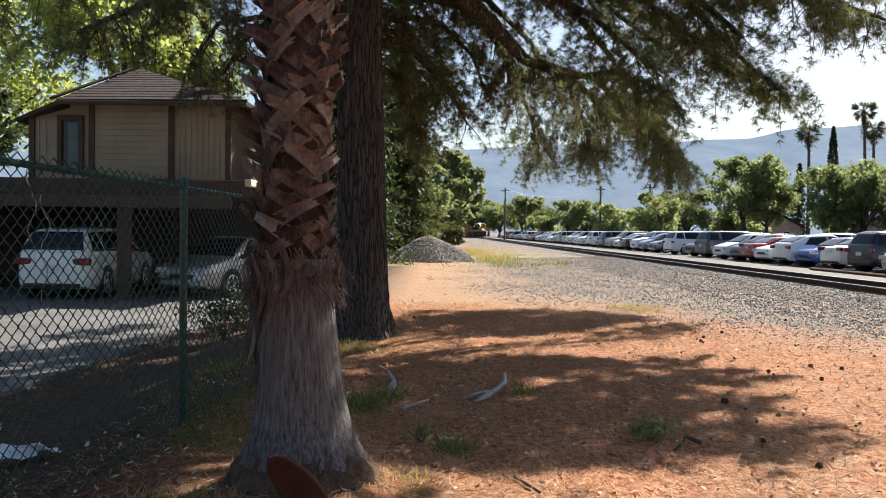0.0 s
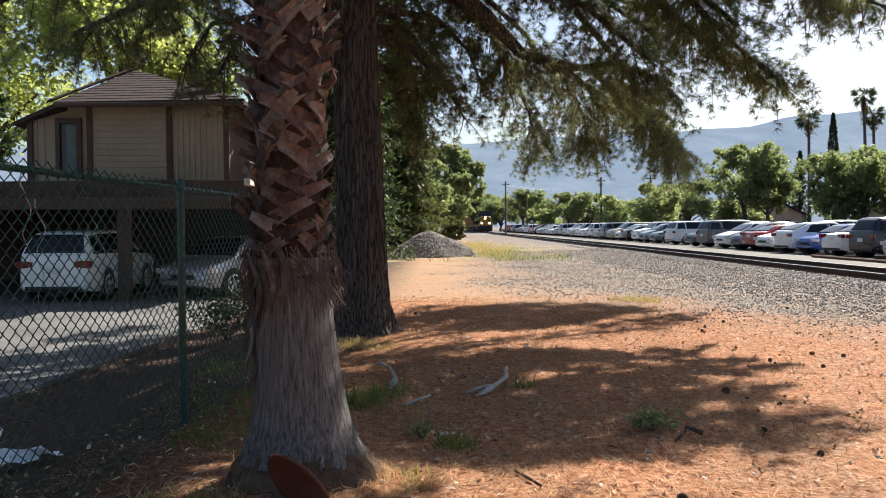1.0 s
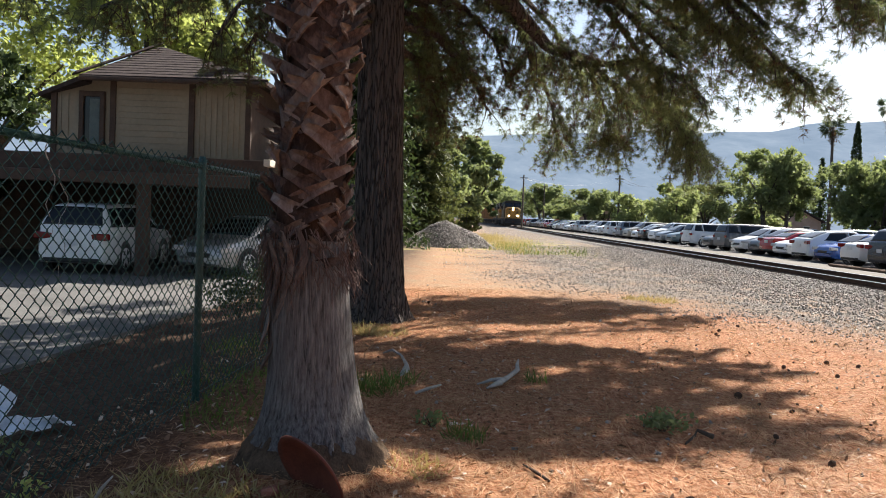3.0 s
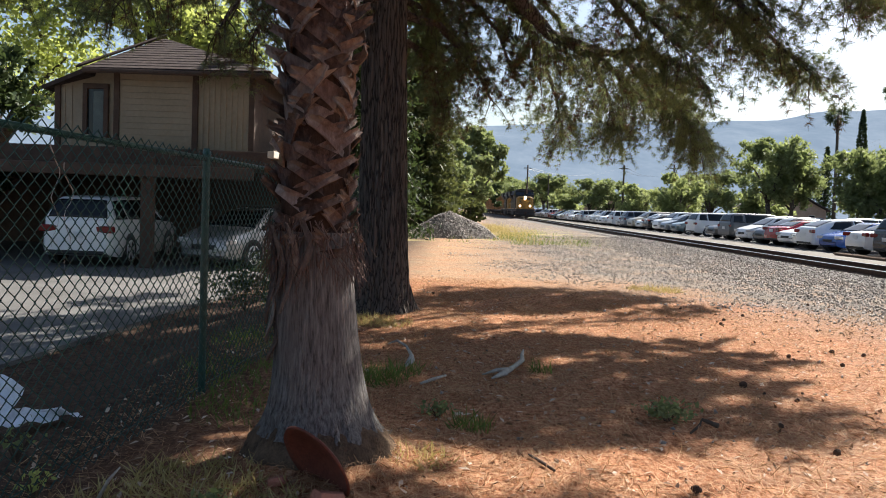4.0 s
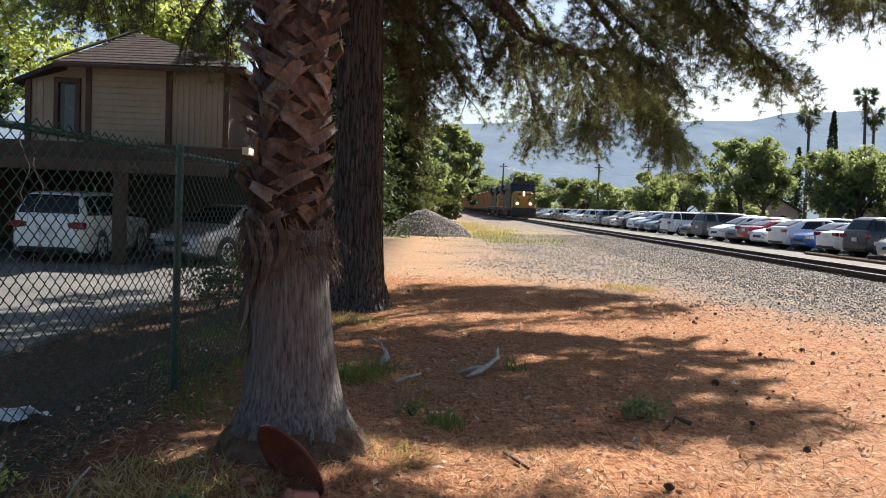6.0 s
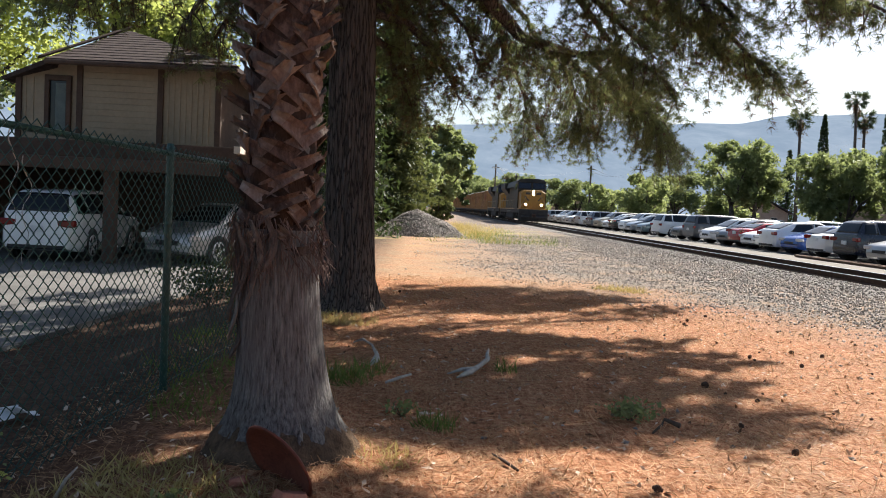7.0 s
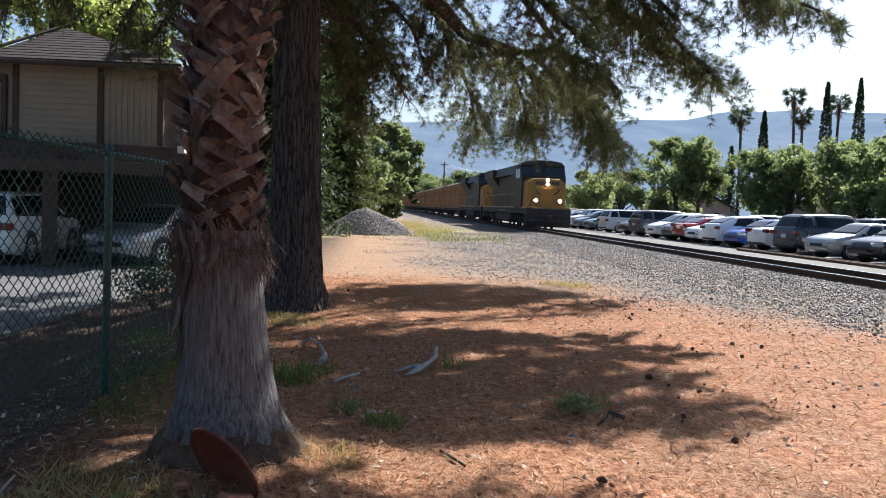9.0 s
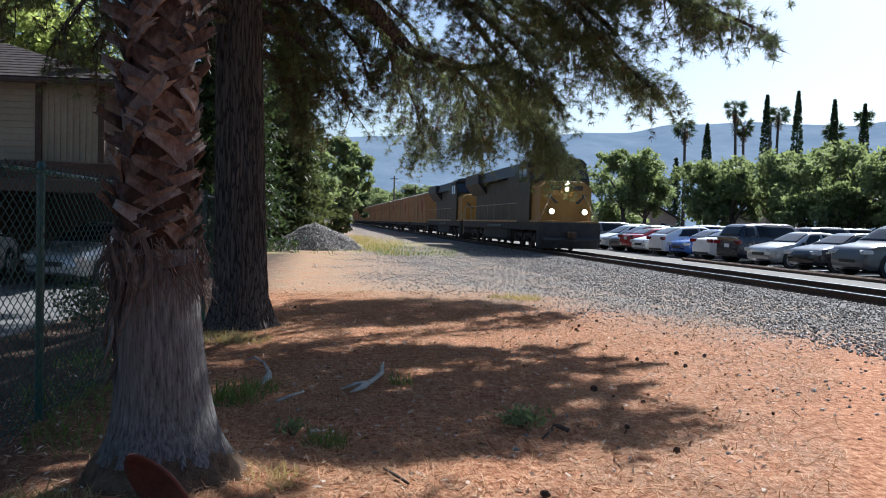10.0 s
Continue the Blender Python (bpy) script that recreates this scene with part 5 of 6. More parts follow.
# ---- house over the carport ----
def build_house():
    house = empty("house", pose(0, 0, 0), "beige two-storey house with brown trim above an open carport", "house")
    y0, yb = 22.0, 30.0
    wall = prism(bmesh.new(), [(-10.75, 2.72), (-5.6, 2.72), (-5.6, 4.75), (-9.95, 4.75), (-10.75, 4.45)], "y", y0, y0 + 0.16)
    w = part("wall", wall, STUCCO, house, "beige horizontal and vertical board siding")
    part("wall", block((0.16, yb - y0, 2.05), (-5.68, (y0 + yb) / 2 + 0.1, 3.74)), TRIM_BROWN, house, "brown timber side wall")
    part("wall", block((0.16, yb - y0, 1.75), (-10.67, (y0 + yb) / 2 + 0.1, 3.6)), STUCCO, house)
    part("wall", block((5.15, 0.16, 2.05), (-8.17, yb, 3.74)), STUCCO, house)
    for i in range(12):
        part("siding_board", block((1.96, 0.024, 0.150), (-8.14, y0 - 0.012, 2.85 + i * 0.157), (4, 0, 0), 0.004), STUCCO, w)
    for i in range(9):
        part("batten", block((0.05, 0.03, 1.95), (-6.92 + i * 0.148, y0 - 0.012, 3.74), bevel=0.006), STUCCO, w)
    for i in range(7):
        part("batten", block((0.035, 0.026, 1.62 if i > 1 else 1.5), (-10.55 + i * 0.19, y0 - 0.011, 3.55), bevel=0.005), STUCCO, w) if not 2 <= i <= 5 else None
    for x, h in ((-9.17, 2.0), (-7.11, 2.0), (-5.63, 2.0), (-10.72, 1.72)):
        part("trim_board", block((0.15, 0.07, h), (x, y0 - 0.03, 2.74 + h / 2), bevel=0.01), TRIM_BROWN, house, "brown vertical trim board")
    # window with its frame and blind
    win = empty("window")
    win.parent = house
    for x in (-9.985, -9.435):
        part("frame", block((0.12, 0.1, 1.5), (x, y0 - 0.05, 3.62), bevel=0.01), TRIM_BROWN, win, "brown window surround")
    part("frame", block((0.66, 0.1, 0.13), (-9.71, y0 - 0.051, 4.30), bevel=0.01), TRIM_BROWN, win)
    part("pane", block((0.44, 0.02, 1.3), (-9.71, y0 - 0.02, 3.6)), GLASS, win, "dark window glass")
    part("blind", block((0.26, 0.012, 1.24), (-9.65, y0 - 0.036, 3.56), bevel=0.003), BLIND, win, "pale grey-green blind")
    # roof: front slope, long left slope, and the hidden right and back
    apex_a, apex_b = (-9.30, 25.6, 6.22), (-9.20, 25.6, 6.22)
    fl, fr, bl, br = (-9.80, 21.35, 4.66), (-5.0, 21.35, 4.70), (-9.80, 30.6, 4.66), (-5.0, 30.6, 4.72)
    ll, lb = (-11.15, 21.9, 4.26), (-11.15, 30.6, 4.26)
    bm = bmesh.new()
    v = {n: bm.verts.new(p) for n, p in dict(a=apex_a, b=apex_b, fl=fl, fr=fr, bl=bl, br=br, ll=ll, lb=lb).items()}
    for f in (("a", "fl", "fr", "b"), ("b", "fr", "br"), ("b", "br", "bl", "a"), ("a", "bl", "lb", "ll", "fl")):
        bm.faces.new([v[n] for n in f])
    bmesh.ops.recalc_face_normals(bm, faces=bm.faces[:])
    bmesh.ops.solidify(bm, geom=bm.faces[:], thickness=0.1)
    roof = part("roof", bm, SHINGLE, house, "dark brown shingle hip roof")
    # courses of shingles, one strip each, on the front slope
    n = 13
    for i in range(n):
        f0, f1 = i / n, (i + 1.12) / n
        a0, b0 = Vector(fl).lerp(Vector(apex_a), f0), Vector(fr).lerp(Vector(apex_b), f0)
        a1, b1 = Vector(fl).lerp(Vector(apex_a), min(f1, 1)), Vector(fr).lerp(Vector(apex_b), min(f1, 1))
        up = Vector((0, -0.38, 0.92))
        bm = bmesh.new()
        q = [a0 + up * 0.035, b0 + up * 0.035, b1 + up * 0.02, a1 + up * 0.02]
        lo, hi2 = [bm.verts.new(p - up * 0.05) for p in q], [bm.verts.new(p + up * 0.01) for p in q]
        bm.faces.new(lo[::-1]), bm.faces.new(hi2)
        for k in range(4):
            bm.faces.new((lo[k], lo[(k + 1) % 4], hi2[(k + 1) % 4], hi2[k]))
        bmesh.ops.recalc_face_normals(bm, faces=bm.faces[:])
        part("shingle_course", bm, SHINGLE, roof)
    for i in range(22):
        p = Vector(fl).lerp(Vector(apex_a), i / 21)
        part("hip_cap", block((0.2, 0.26, 0.05), (p.x - 0.03, p.y, p.z + 0.1), (24, -18, -35), 0.01), SHINGLE, roof)
    part("gutter", block((4.8, 0.1, 0.12), (-7.4, 21.32, 4.62), bevel=0.03), TRIM_BROWN, house)
    # carport deck, beams and posts
    part("deck", block((26, 9.4, 0.22), (-17.6, 26.1, 2.58)), CEILING_DARK, house, "dark carport ceiling")
    part("beam", block((26.0, 0.2, 0.42), (-17.9, 21.3, 2.5), bevel=0.02), TRIM_BROWN, house, "heavy dark brown carport beam")
    part("beam_face", block((26.0, 0.14, 0.3), (-18.2, 20.6, 2.12), bevel=0.02), TRIM_BROWN, house)
    part("fascia", block((0.16, 1.5, 0.17), (-4.84, 21.55, 2.63), bevel=0.01), FASCIA, house, "pale sunlit fascia board")
    for x, y in ((-7.9, 20.9), (-5.2, 29.6), (-12.8, 20.9), (-17.6, 20.9), (-9.5, 29.6), (-14.5, 29.6)):
        part("post", block((0.28, 0.28, 2.75), (x, y, 1.09), bevel=0.02), TRIM_BROWN, house, "brown timber carport post")
    part("back_wall", block((26, 0.2, 2.9), (-17.6, 30.3, 1.15)), TRIM_BROWN, house, "dark back wall of the carport")


BLIND = surface("window_blind", (0.09, 0.115, 0.11), (0.15, 0.185, 0.175), 6, 0.7)
build_house()


def build_board_fence():
    fence = empty("board_fence", pose(0, 0, 0), "weathered brown wooden board fence behind the gravel pile", "fence", kind="structure")
    rng = random.Random(8)
    for i in range(150):
        y = 27.5 + i * 0.19
        x = -4.6 + 0.055 * (y - 27.5)
        h = 1.8 + rng.uniform(-0.03, 0.03)
        part("board", block((0.025, 0.17, h), (x, y, h / 2 - 0.05), (rng.uniform(-1, 1), 0, 0), 0.004), FENCE_WOOD, fence)
    part("cross_rail", rod(bmesh.new(), (-4.55, 27.5, 1.4), (-2.99, 56, 1.4), 0.04, seg=6), FENCE_WOOD, fence)


build_board_fence()


# ---- trees ----
def broadleaf(name, at, height, radius, stem, leaf, count, size, seed, label, forks=5, group="", squash=0.85):
    shape = FAR_LEAF if group else LEAF
    rng, nrng = random.Random(seed), np.random.default_rng(seed)
    tree = empty(name, pose(*at), label, "tree", group)
    tips = []
    trunk = [(0, 0, -0.1), (rng.uniform(-0.1, 0.1), rng.uniform(-0.1, 0.1), stem * 0.55), (rng.uniform(-0.3, 0.3), rng.uniform(-0.3, 0.3), stem)]
    r0 = 0.028 * height + 0.03
    part("trunk", limb(bmesh.new(), trunk, [r0 * 1.3, r0 * 0.9, r0 * 0.75], 10), PINE_BARK, tree, smooth=True)
    for i in range(forks + 4):
        a = i * 2.4 + rng.uniform(-0.4, 0.4)
        rr, z = radius * rng.uniform(0.35, 0.75), stem + (height - stem) * rng.uniform(0.25, 0.85)
        tip = (rr * math.cos(a), rr * math.sin(a), z)
        mid = (tip[0] * 0.4, tip[1] * 0.4, stem + (z - stem) * 0.55)
        if i < forks:
            part("limb", limb(bmesh.new(), [trunk[-1], mid, tip], [r0 * 0.6, r0 * 0.35, r0 * 0.1], 6), PINE_BARK, tree, smooth=True)
        tips.append(tip)
    # lobes round the limb tips, each a shell of clumps
    pts = []
    lobes = [(Vector(t), radius * rng.uniform(0.26, 0.46)) for t in tips] + [(Vector((rng.gauss(0, 0.3) * radius, rng.gauss(0, 0.3) * radius, stem + (height - stem) * rng.uniform(0.15, 0.95))), radius * rng.uniform(0.22, 0.40)) for _ in range(9)]
    per = count // len(lobes)
    for c, r in lobes:
        sub = nrng.normal(size=(max(6, per // 26), 3))
        sub /= np.linalg.norm(sub, axis=1)[:, None]
        sub = sub * nrng.uniform(0.5, 1.05, len(sub))[:, None] * r
        which = nrng.integers(0, len(sub), per)
        p = sub[which] + nrng.normal(size=(per, 3)) * r * 0.16
        p[:, 2] *= squash
        p += np.array(c)
        p = p[p[:, 2] > stem * 0.45]
        pts.append(p)
    pts = np.concatenate(pts)
    pts[:, 2] = np.minimum(pts[:, 2], height * 1.02)
    v = np.array(shape[0]) * size
    tagged(scatter("crown", v, shape[1], pts, nrng, leaf, tree, (0.6, 1.4)), "leafy crown")
    return tree


def conifer(at, height, radius, leaf, count, size, seed, label, low=0.4):
    rng, nrng = random.Random(seed), np.random.default_rng(seed)
    tree = empty("conifer_tree", pose(*at), label, "tree")
    part("trunk", limb(bmesh.new(), [(0, 0, -0.1), (0, 0, height * 0.5), (0, 0, height)], [0.02 * height, 0.012 * height, 0.02], 10), PINE_BARK, tree, smooth=True)
    pts, lines = [], []
    n = int(height * 9)
    for i in range(n):
        z = low + (height - low) * (i / n) ** 1.05
        a = i * 2.4
        r = radius * (1 - z / height) ** 0.75 * rng.uniform(0.7, 1.15)
        d = Vector((math.cos(a), math.sin(a), -0.12))
        path = [Vector((0, 0, z)), Vector((0, 0, z)) + d * r * 0.5 + Vector((0, 0, 0.05 * r)), Vector((0, 0, z)) + d * r - Vector((0, 0, 0.16 * r))]
        lines.append((path, 0.03))
        k = int(count / n)
        f = nrng.random(k) ** 0.7
        base = np.array(path[0])[None] * (1 - f)[:, None] + np.array(path[2])[None] * f[:, None]
        w = (0.10 + 0.10 * (1 - f))[:, None] * r + 0.07
        pts.append(base + nrng.normal(size=(k, 3)) * w * np.array((1, 1, 0.35)))
    thin_tubes("branches", lines, TWIG, tree)
    v = np.array(LEAF[0]) * size * np.array((1, 0.55, 1))
    tagged(scatter("crown", v, LEAF[1], np.concatenate(pts), nrng, leaf, tree, (0.6, 1.4)), "drooping needle sprays")
    return tree


def cypress(at, height, seed):
    nrng = np.random.default_rng(seed)
    tree = empty("cypress_tree", pose(*at), "tall narrow dark green cypress behind the car park", "tree", "skyline cypresses")
    part("trunk", limb(bmesh.new(), [(0, 0, 0), (0, 0, height * 0.9)], [0.3, 0.03], 8), PINE_BARK, tree)
    n = 3200
    z = nrng.random(n) ** 0.8
    r = 1.75 * np.clip(z * 5 + 0.3, 0, 1) * (1.02 - z) ** 0.62 * nrng.uniform(0.5, 1.05, n)
    a = nrng.random(n) * math.tau
    pts = np.stack([r * np.cos(a), r * np.sin(a), z * height], -1)
    tagged(scatter("crown", np.array(LEAF[0]) * 0.5, LEAF[1], pts, nrng, LEAF_DARK, tree, (0.6, 1.3)), "dense dark upright foliage")
    return tree


def far_palm(at, height, seed):
    rng, nrng = random.Random(seed), np.random.default_rng(seed)
    tree = empty("far_fan_palm", pose(*at), "tall slender fan palm on the skyline", "tree", "skyline palms")
    lean = rng.uniform(-0.03, 0.03) * height
    part("trunk", limb(bmesh.new(), [(0, 0, 0), (lean * 0.4, 0, height * 0.5), (lean, 0, height)], [0.36, 0.26, 0.22], 8), POLE_WOOD, tree, smooth=True)
    hub = np.array((lean, 0, height))
    spots, ways = [], []
    for i in range(56):
        a, up = rng.uniform(0, math.tau), rng.uniform(-1.1, 1.0)
        d = np.array((math.cos(a), math.sin(a), up))
        d /= np.linalg.norm(d)
        for j in range(13):
            spots.append(hub + d * rng.uniform(1.0, 1.7))
            w = d + nrng.normal(size=3) * 0.62 + (0, 0, -0.3)
            ways.append(w / np.linalg.norm(w))
    v = np.array([(-0.075, 0, 0), (0.075, 0, 0), (0, 0, 0.95)])
    tagged(scatter("fronds", v, [(0, 1, 2)], spots, nrng, LEAF_DARK, tree, (0.6, 1.2), rots=aim(ways, nrng)), "fan leaves")
    lines = [([Vector(hub), Vector(hub) + Vector((nrng.normal(), nrng.normal(), nrng.normal() * 0.8 - 0.1)).normalized() * 1.2], 0.035) for _ in range(40)]
    thin_tubes("leaf_stalks", lines, LEAF_DARK, tree)
    skirt = nrng.normal(size=(260, 3)) * (0.35, 0.35, 0.7) + hub - (0, 0, 1.4)
    tagged(scatter("dead_skirt", v, [(0, 1, 2)], skirt, nrng, PINE_DEAD, tree, (0.5, 1.0)), "hanging dead leaves")
    return tree


def build_trees():
    # behind the house
    broadleaf("yard_tree", (-12.5, 33.5, 0), 13.5, 5.2, 3.0, LEAF_BRIGHT, 30000, 0.21, 31, "sunlit yellow-green tree behind the house", 6)
    broadleaf("yard_tree", (-20.5, 36.0, 0), 14.0, 5.5, 3.0, LEAF_BRIGHT, 13000, 0.28, 32, "sunlit yellow-green tree behind the house", 6)
    broadleaf("yard_tree", (-4.6, 36.5, 0), 15.0, 3.8, 2.0, LEAF_DARK, 16000, 0.26, 33, "dark shaded tree beyond the carport", 6)
    # hidden by palm and pine, added to block sun from the side wall
    conifer((-3.5, 25.6, -0.2), 9.5, 1.6, LEAF_DARK, 15000, 0.24, 47, "slim dark conifer added behind the trunks to shade the house wall")
    broadleaf("yard_tree", (-14.8, 24.5, 0), 6.2, 2.4, 0.6, LEAF_DARK, 8000, 0.22, 34, "dark shaded tree at the house corner", 5)
    conifer((-4.4, 40.0, 0), 19, 2.9, LEAF_DARK, 17000, 0.3, 41, "tall dark conifer with drooping sprays")
    conifer((-2.7, 49.5, 0), 13.5, 3.0, LEAF_GREY, 36000, 0.36, 42, "olive green conifer beside the gravel pile")
    broadleaf("verge_tree", (0.7, 84.0, 0), 9.4, 3.3, 1.0, LEAF_MID, 15000, 0.38, 43, "bright green bushy tree beside the track", 5)
    broadleaf("verge_tree", (-2.2, 66.0, 0), 8.4, 2.8, 1.0, LEAF_MID, 11000, 0.34, 44, "green bushy tree beside the track", 5)
    broadleaf("verge_tree", (2.4, 118.0, 0), 9.0, 2.6, 0.8, LEAF_DARK, 5000, 0.45, 45, "dark green tree far along the track", 4)
    broadleaf("verge_bush", (0.4, 62.0, 0), 2.4, 1.3, 0.2, LEAF_GREY, 4000, 0.2, 46, "grey-green bush in the dry grass", 4)
    # beyond the car park
    models = [broadleaf("park_tree", (34.0, 96, 0), 10.4, 4.1, 3.2, LEAF_MID, 9500, 0.48, 51, "round green tree at the far edge of the car park", 6, "car park trees"),
              broadleaf("park_tree", (43.0, 88, 0), 9.6, 4.9, 1.5, LEAF_MID, 10000, 0.50, 52, "broad green tree at the far edge of the car park", 6, "car park trees"),
              broadleaf("park_tree", (28.0, 112, 0), 7.0, 3.9, 1.0, LEAF_HAZED, 7500, 0.46, 53, "yellow-green tree at the far edge of the car park", 5, "car park trees")]
    rng = random.Random(6)
    spots = [(1, 49, 84, 1.05), (0, 55, 86, 0.95), (1, 53, 76, 1.0), (1, 47, 72, 0.95), (0, 58, 74, 1.1), (1, 51, 62, 1.0), (1, 45.5, 62, 0.9), (0, 56, 60, 1.12), (1, 50, 50, 0.9),
             (0, 58, 48, 1.1), (1, 62, 90, 1.15), (0, 38, 100, 0.85), (2, 24, 118, 0.95), (2, 31, 125, 1.0), (0, 22, 150, 1.0), (2, 19.5, 165, 1.05), (1, 27, 160, 1.0), (0, 17.5, 190, 1.15),
             (2, 23, 205, 1.2)]
    spots += [(1, 15.5, 240, 1.3), (2, 34, 150, 1.1), (1, 40, 140, 1.1), (0, 13.0, 275, 1.4), (2, 11, 300, 1.4), (1, 64, 62, 1.1), (1, 48, 40, 0.9), (0, 54, 36, 1.0), (1, 57, 68, 1.2), (1, 47, 78, 1.0), (1, 44, 94, 0.9), (1, 60, 82, 1.25), (1, 52, 44, 1.05), (1, 46, 54, 1.0), (1, 51, 92, 1.0), (2, 41, 118, 1.1), (1, 16, 310, 1.6), (0, 24, 260, 1.3), (2, 33, 215, 1.3), (1, 8, 330, 1.5), (0, 3, 300, 1.5), (2, -4, 260, 1.5), (1, -2, 180, 1.2)]
    for k, x, y, s in spots:
        ob = copy_thing(models[k], pose(x, y, 0, 0, 0, rng.uniform(0, 360)))
        ob.scale = (s, s, s * rng.uniform(0.85, 1.12) * (0.78 if y >= 118 else 1.0))
    for x, y, h, s in ((68.4, 150, 21, 1), (74.6, 140, 25, 2), (80.4, 140, 26, 3), (86.0, 138, 24.5, 4), (93.0, 140, 24.3, 5), (98.5, 139, 24.5, 6)):
        cypress((x, y, 0), h, 60 + s)
    for x, y, h, s in ((60.0, 140, 18.7, 1), (69.4, 140, 22.4, 2), (71.2, 141, 19.4, 3), (78.0, 143, 22.3, 4), (88.6, 142, 19.5, 5), (97.0, 146, 22.5, 6)):
        far_palm((x, y, 0), h, 70 + s)
    for x, y, h in ((60.5, 145, 14), (55.5, 143, 13), (57.5, 146, 12)):
        conifer((x, y, 0), h, 2.2, LEAF_DARK, 2600, 0.6, int(x), "dark conifer on the skyline", 2.0)


build_trees()


def build_far_house(x, y, turn, wide):
    """A low peach-coloured house with a brown gable roof."""
    house = empty("far_house", pose(x, y, 0, 0, 0, turn), "low peach-coloured house half hidden behind the trees", "house", "houses beyond the car park")
    wall = prism(bmesh.new(), [(-wide / 2, 0), (wide / 2, 0), (wide / 2, 3.0), (0, 4.7), (-wide / 2, 3.0)], "y", -4, 4)
    part("wall", wall, PEACH, house, "peach stucco wall")
    roof = prism(bmesh.new(), [(-wide / 2 - 0.5, 2.75), (0, 4.74), (wide / 2 + 0.5, 2.75), (wide / 2 + 0.5, 2.93), (0, 4.95), (-wide / 2 - 0.5, 2.93)], "y", -4.5, 4.5)
    part("roof", roof, SHINGLE, house, "brown gable roof")
    for u in (-wide * 0.25, wide * 0.22):
        w = part("window", block((1.2, 0.08, 1.1), (u, -4.03, 1.7), bevel=0.01), FASCIA, house, "pale framed window")
        part("pane", block((1.0, 0.04, 0.9), (u, -4.06, 1.7)), GLASS, w)


PEACH = surface("peach_stucco", (0.40, 0.27, 0.20), (0.56, 0.40, 0.31), 1.2, 0.9)
for spot in ((45.5, 124, 20, 9.0), (62.0, 118, -25, 10.0), (30.0, 175, 10, 10.0)):
    build_far_house(*spot)


def build_poles():
    spots = [(9.94, 140.0, 8.9), (22.0, 120.0, 8.3), (28.5, 118.0, 8.5), (16.8, 175.0, 9.0), (36.5, 96.0, 8.2), (62.0, 115.0, 17.0)]
    heads = []
    for x, y, h in spots:
        pole = empty("utility_pole", pose(x, y, 0), "brown timber utility pole with crossarms", "utility pole", "utility poles")
        part("pole", rod(bmesh.new(), (0, 0, 0), (0, 0, h), 0.17, 0.11, 8), POLE_WOOD, pole)
        for z in (h - 0.5,):
            part("crossarm", block((1.3, 0.12, 0.12), (0, 0.15, z)), POLE_WOOD, pole)
        heads.append(Vector((x, y, h - 0.5)))
    for a, b in ((0, 1), (1, 2), (2, 4), (0, 3), (4, 5)):
        for d in (-0.55, 0.55):
            p, q = heads[a] + Vector((d, 0, 0)), heads[b] + Vector((d, 0, 0))
            line = [p.lerp(q, i / 12) - Vector((0, 0, 1.1 * math.sin(math.pi * i / 12))) for i in range(13)]
            w = thin_tubes("power_line", [(line, 0.035)], CABLE_PALE if a == 0 else WIRE, None)
            tagged(w, "thin sagging overhead cable between the poles", "cable", "overhead cables")


build_poles()


# ---- small things on the ground ----
def on_ground(x, y, lift=0.0):
    return Vector((x, y, level(x, y) + lift))


def build_pile():
    rng, nrng = random.Random(2), np.random.default_rng(2)
    pile = empty("gravel_pile", pose(-0.75, 43.2, 0), "heap of grey crushed stone beside the track", "gravel pile")
    verts, faces, n, m = [], [], 40, 22
    def height(x, y):
        d = math.hypot(x / 2.55, y / 2.4) + 0.09 * noise.noise((x * 0.9, y * 0.9, 0))
        return 1.32 * max(0, 1 - d ** 1.25) + 0.05 * noise.noise((x * 3, y * 3, 2)) - 0.06
    for j in range(m):
        for k in range(n):
            a, r = k * math.tau / n, 2.9 * j / (m - 1)
            x, y = r * math.cos(a) * 1.1, r * math.sin(a)
            verts.append((x, y, height(x, y)))
    for j in range(m - 1):
        for k in range(n):
            a, b = j * n + k, j * n + (k + 1) % n
            faces.append((a, b, b + n, a + n))
    raw("heap", verts, faces, STONE, pile, smooth=True)
    spots = []
    while len(spots) < 5200:
        a, r = rng.uniform(0, math.tau), 2.9 * math.sqrt(rng.random())
        x, y = r * math.cos(a) * 1.1, r * math.sin(a)
        h = height(x, y)
        if h > -0.03:
            spots.append((x, y, h + 0.012))
    tagged(scatter("stones", np.array(ROCK[0]) * 0.045, ROCK[1], spots, nrng, BALLAST, pile, (0.5, 1.5), label="loose crushed stones"), kind="stuff")


build_pile()


def gravel_share(x, y):
    """How much gravel lies at a place, from 0 to 1."""
    w = 5.0 * 0.5 * noise.noise((x * 0.35, y * 0.35, 11)) + 0.9 * noise.noise((x * 1.6, y * 1.6, 12))
    into = min(x + (y - 22) * 0.5 + w, x - 0.6 + w)
    into = max(into, x - 6.6 + w)
    return min(max(into * 0.28 + 0.25, 0), 1)


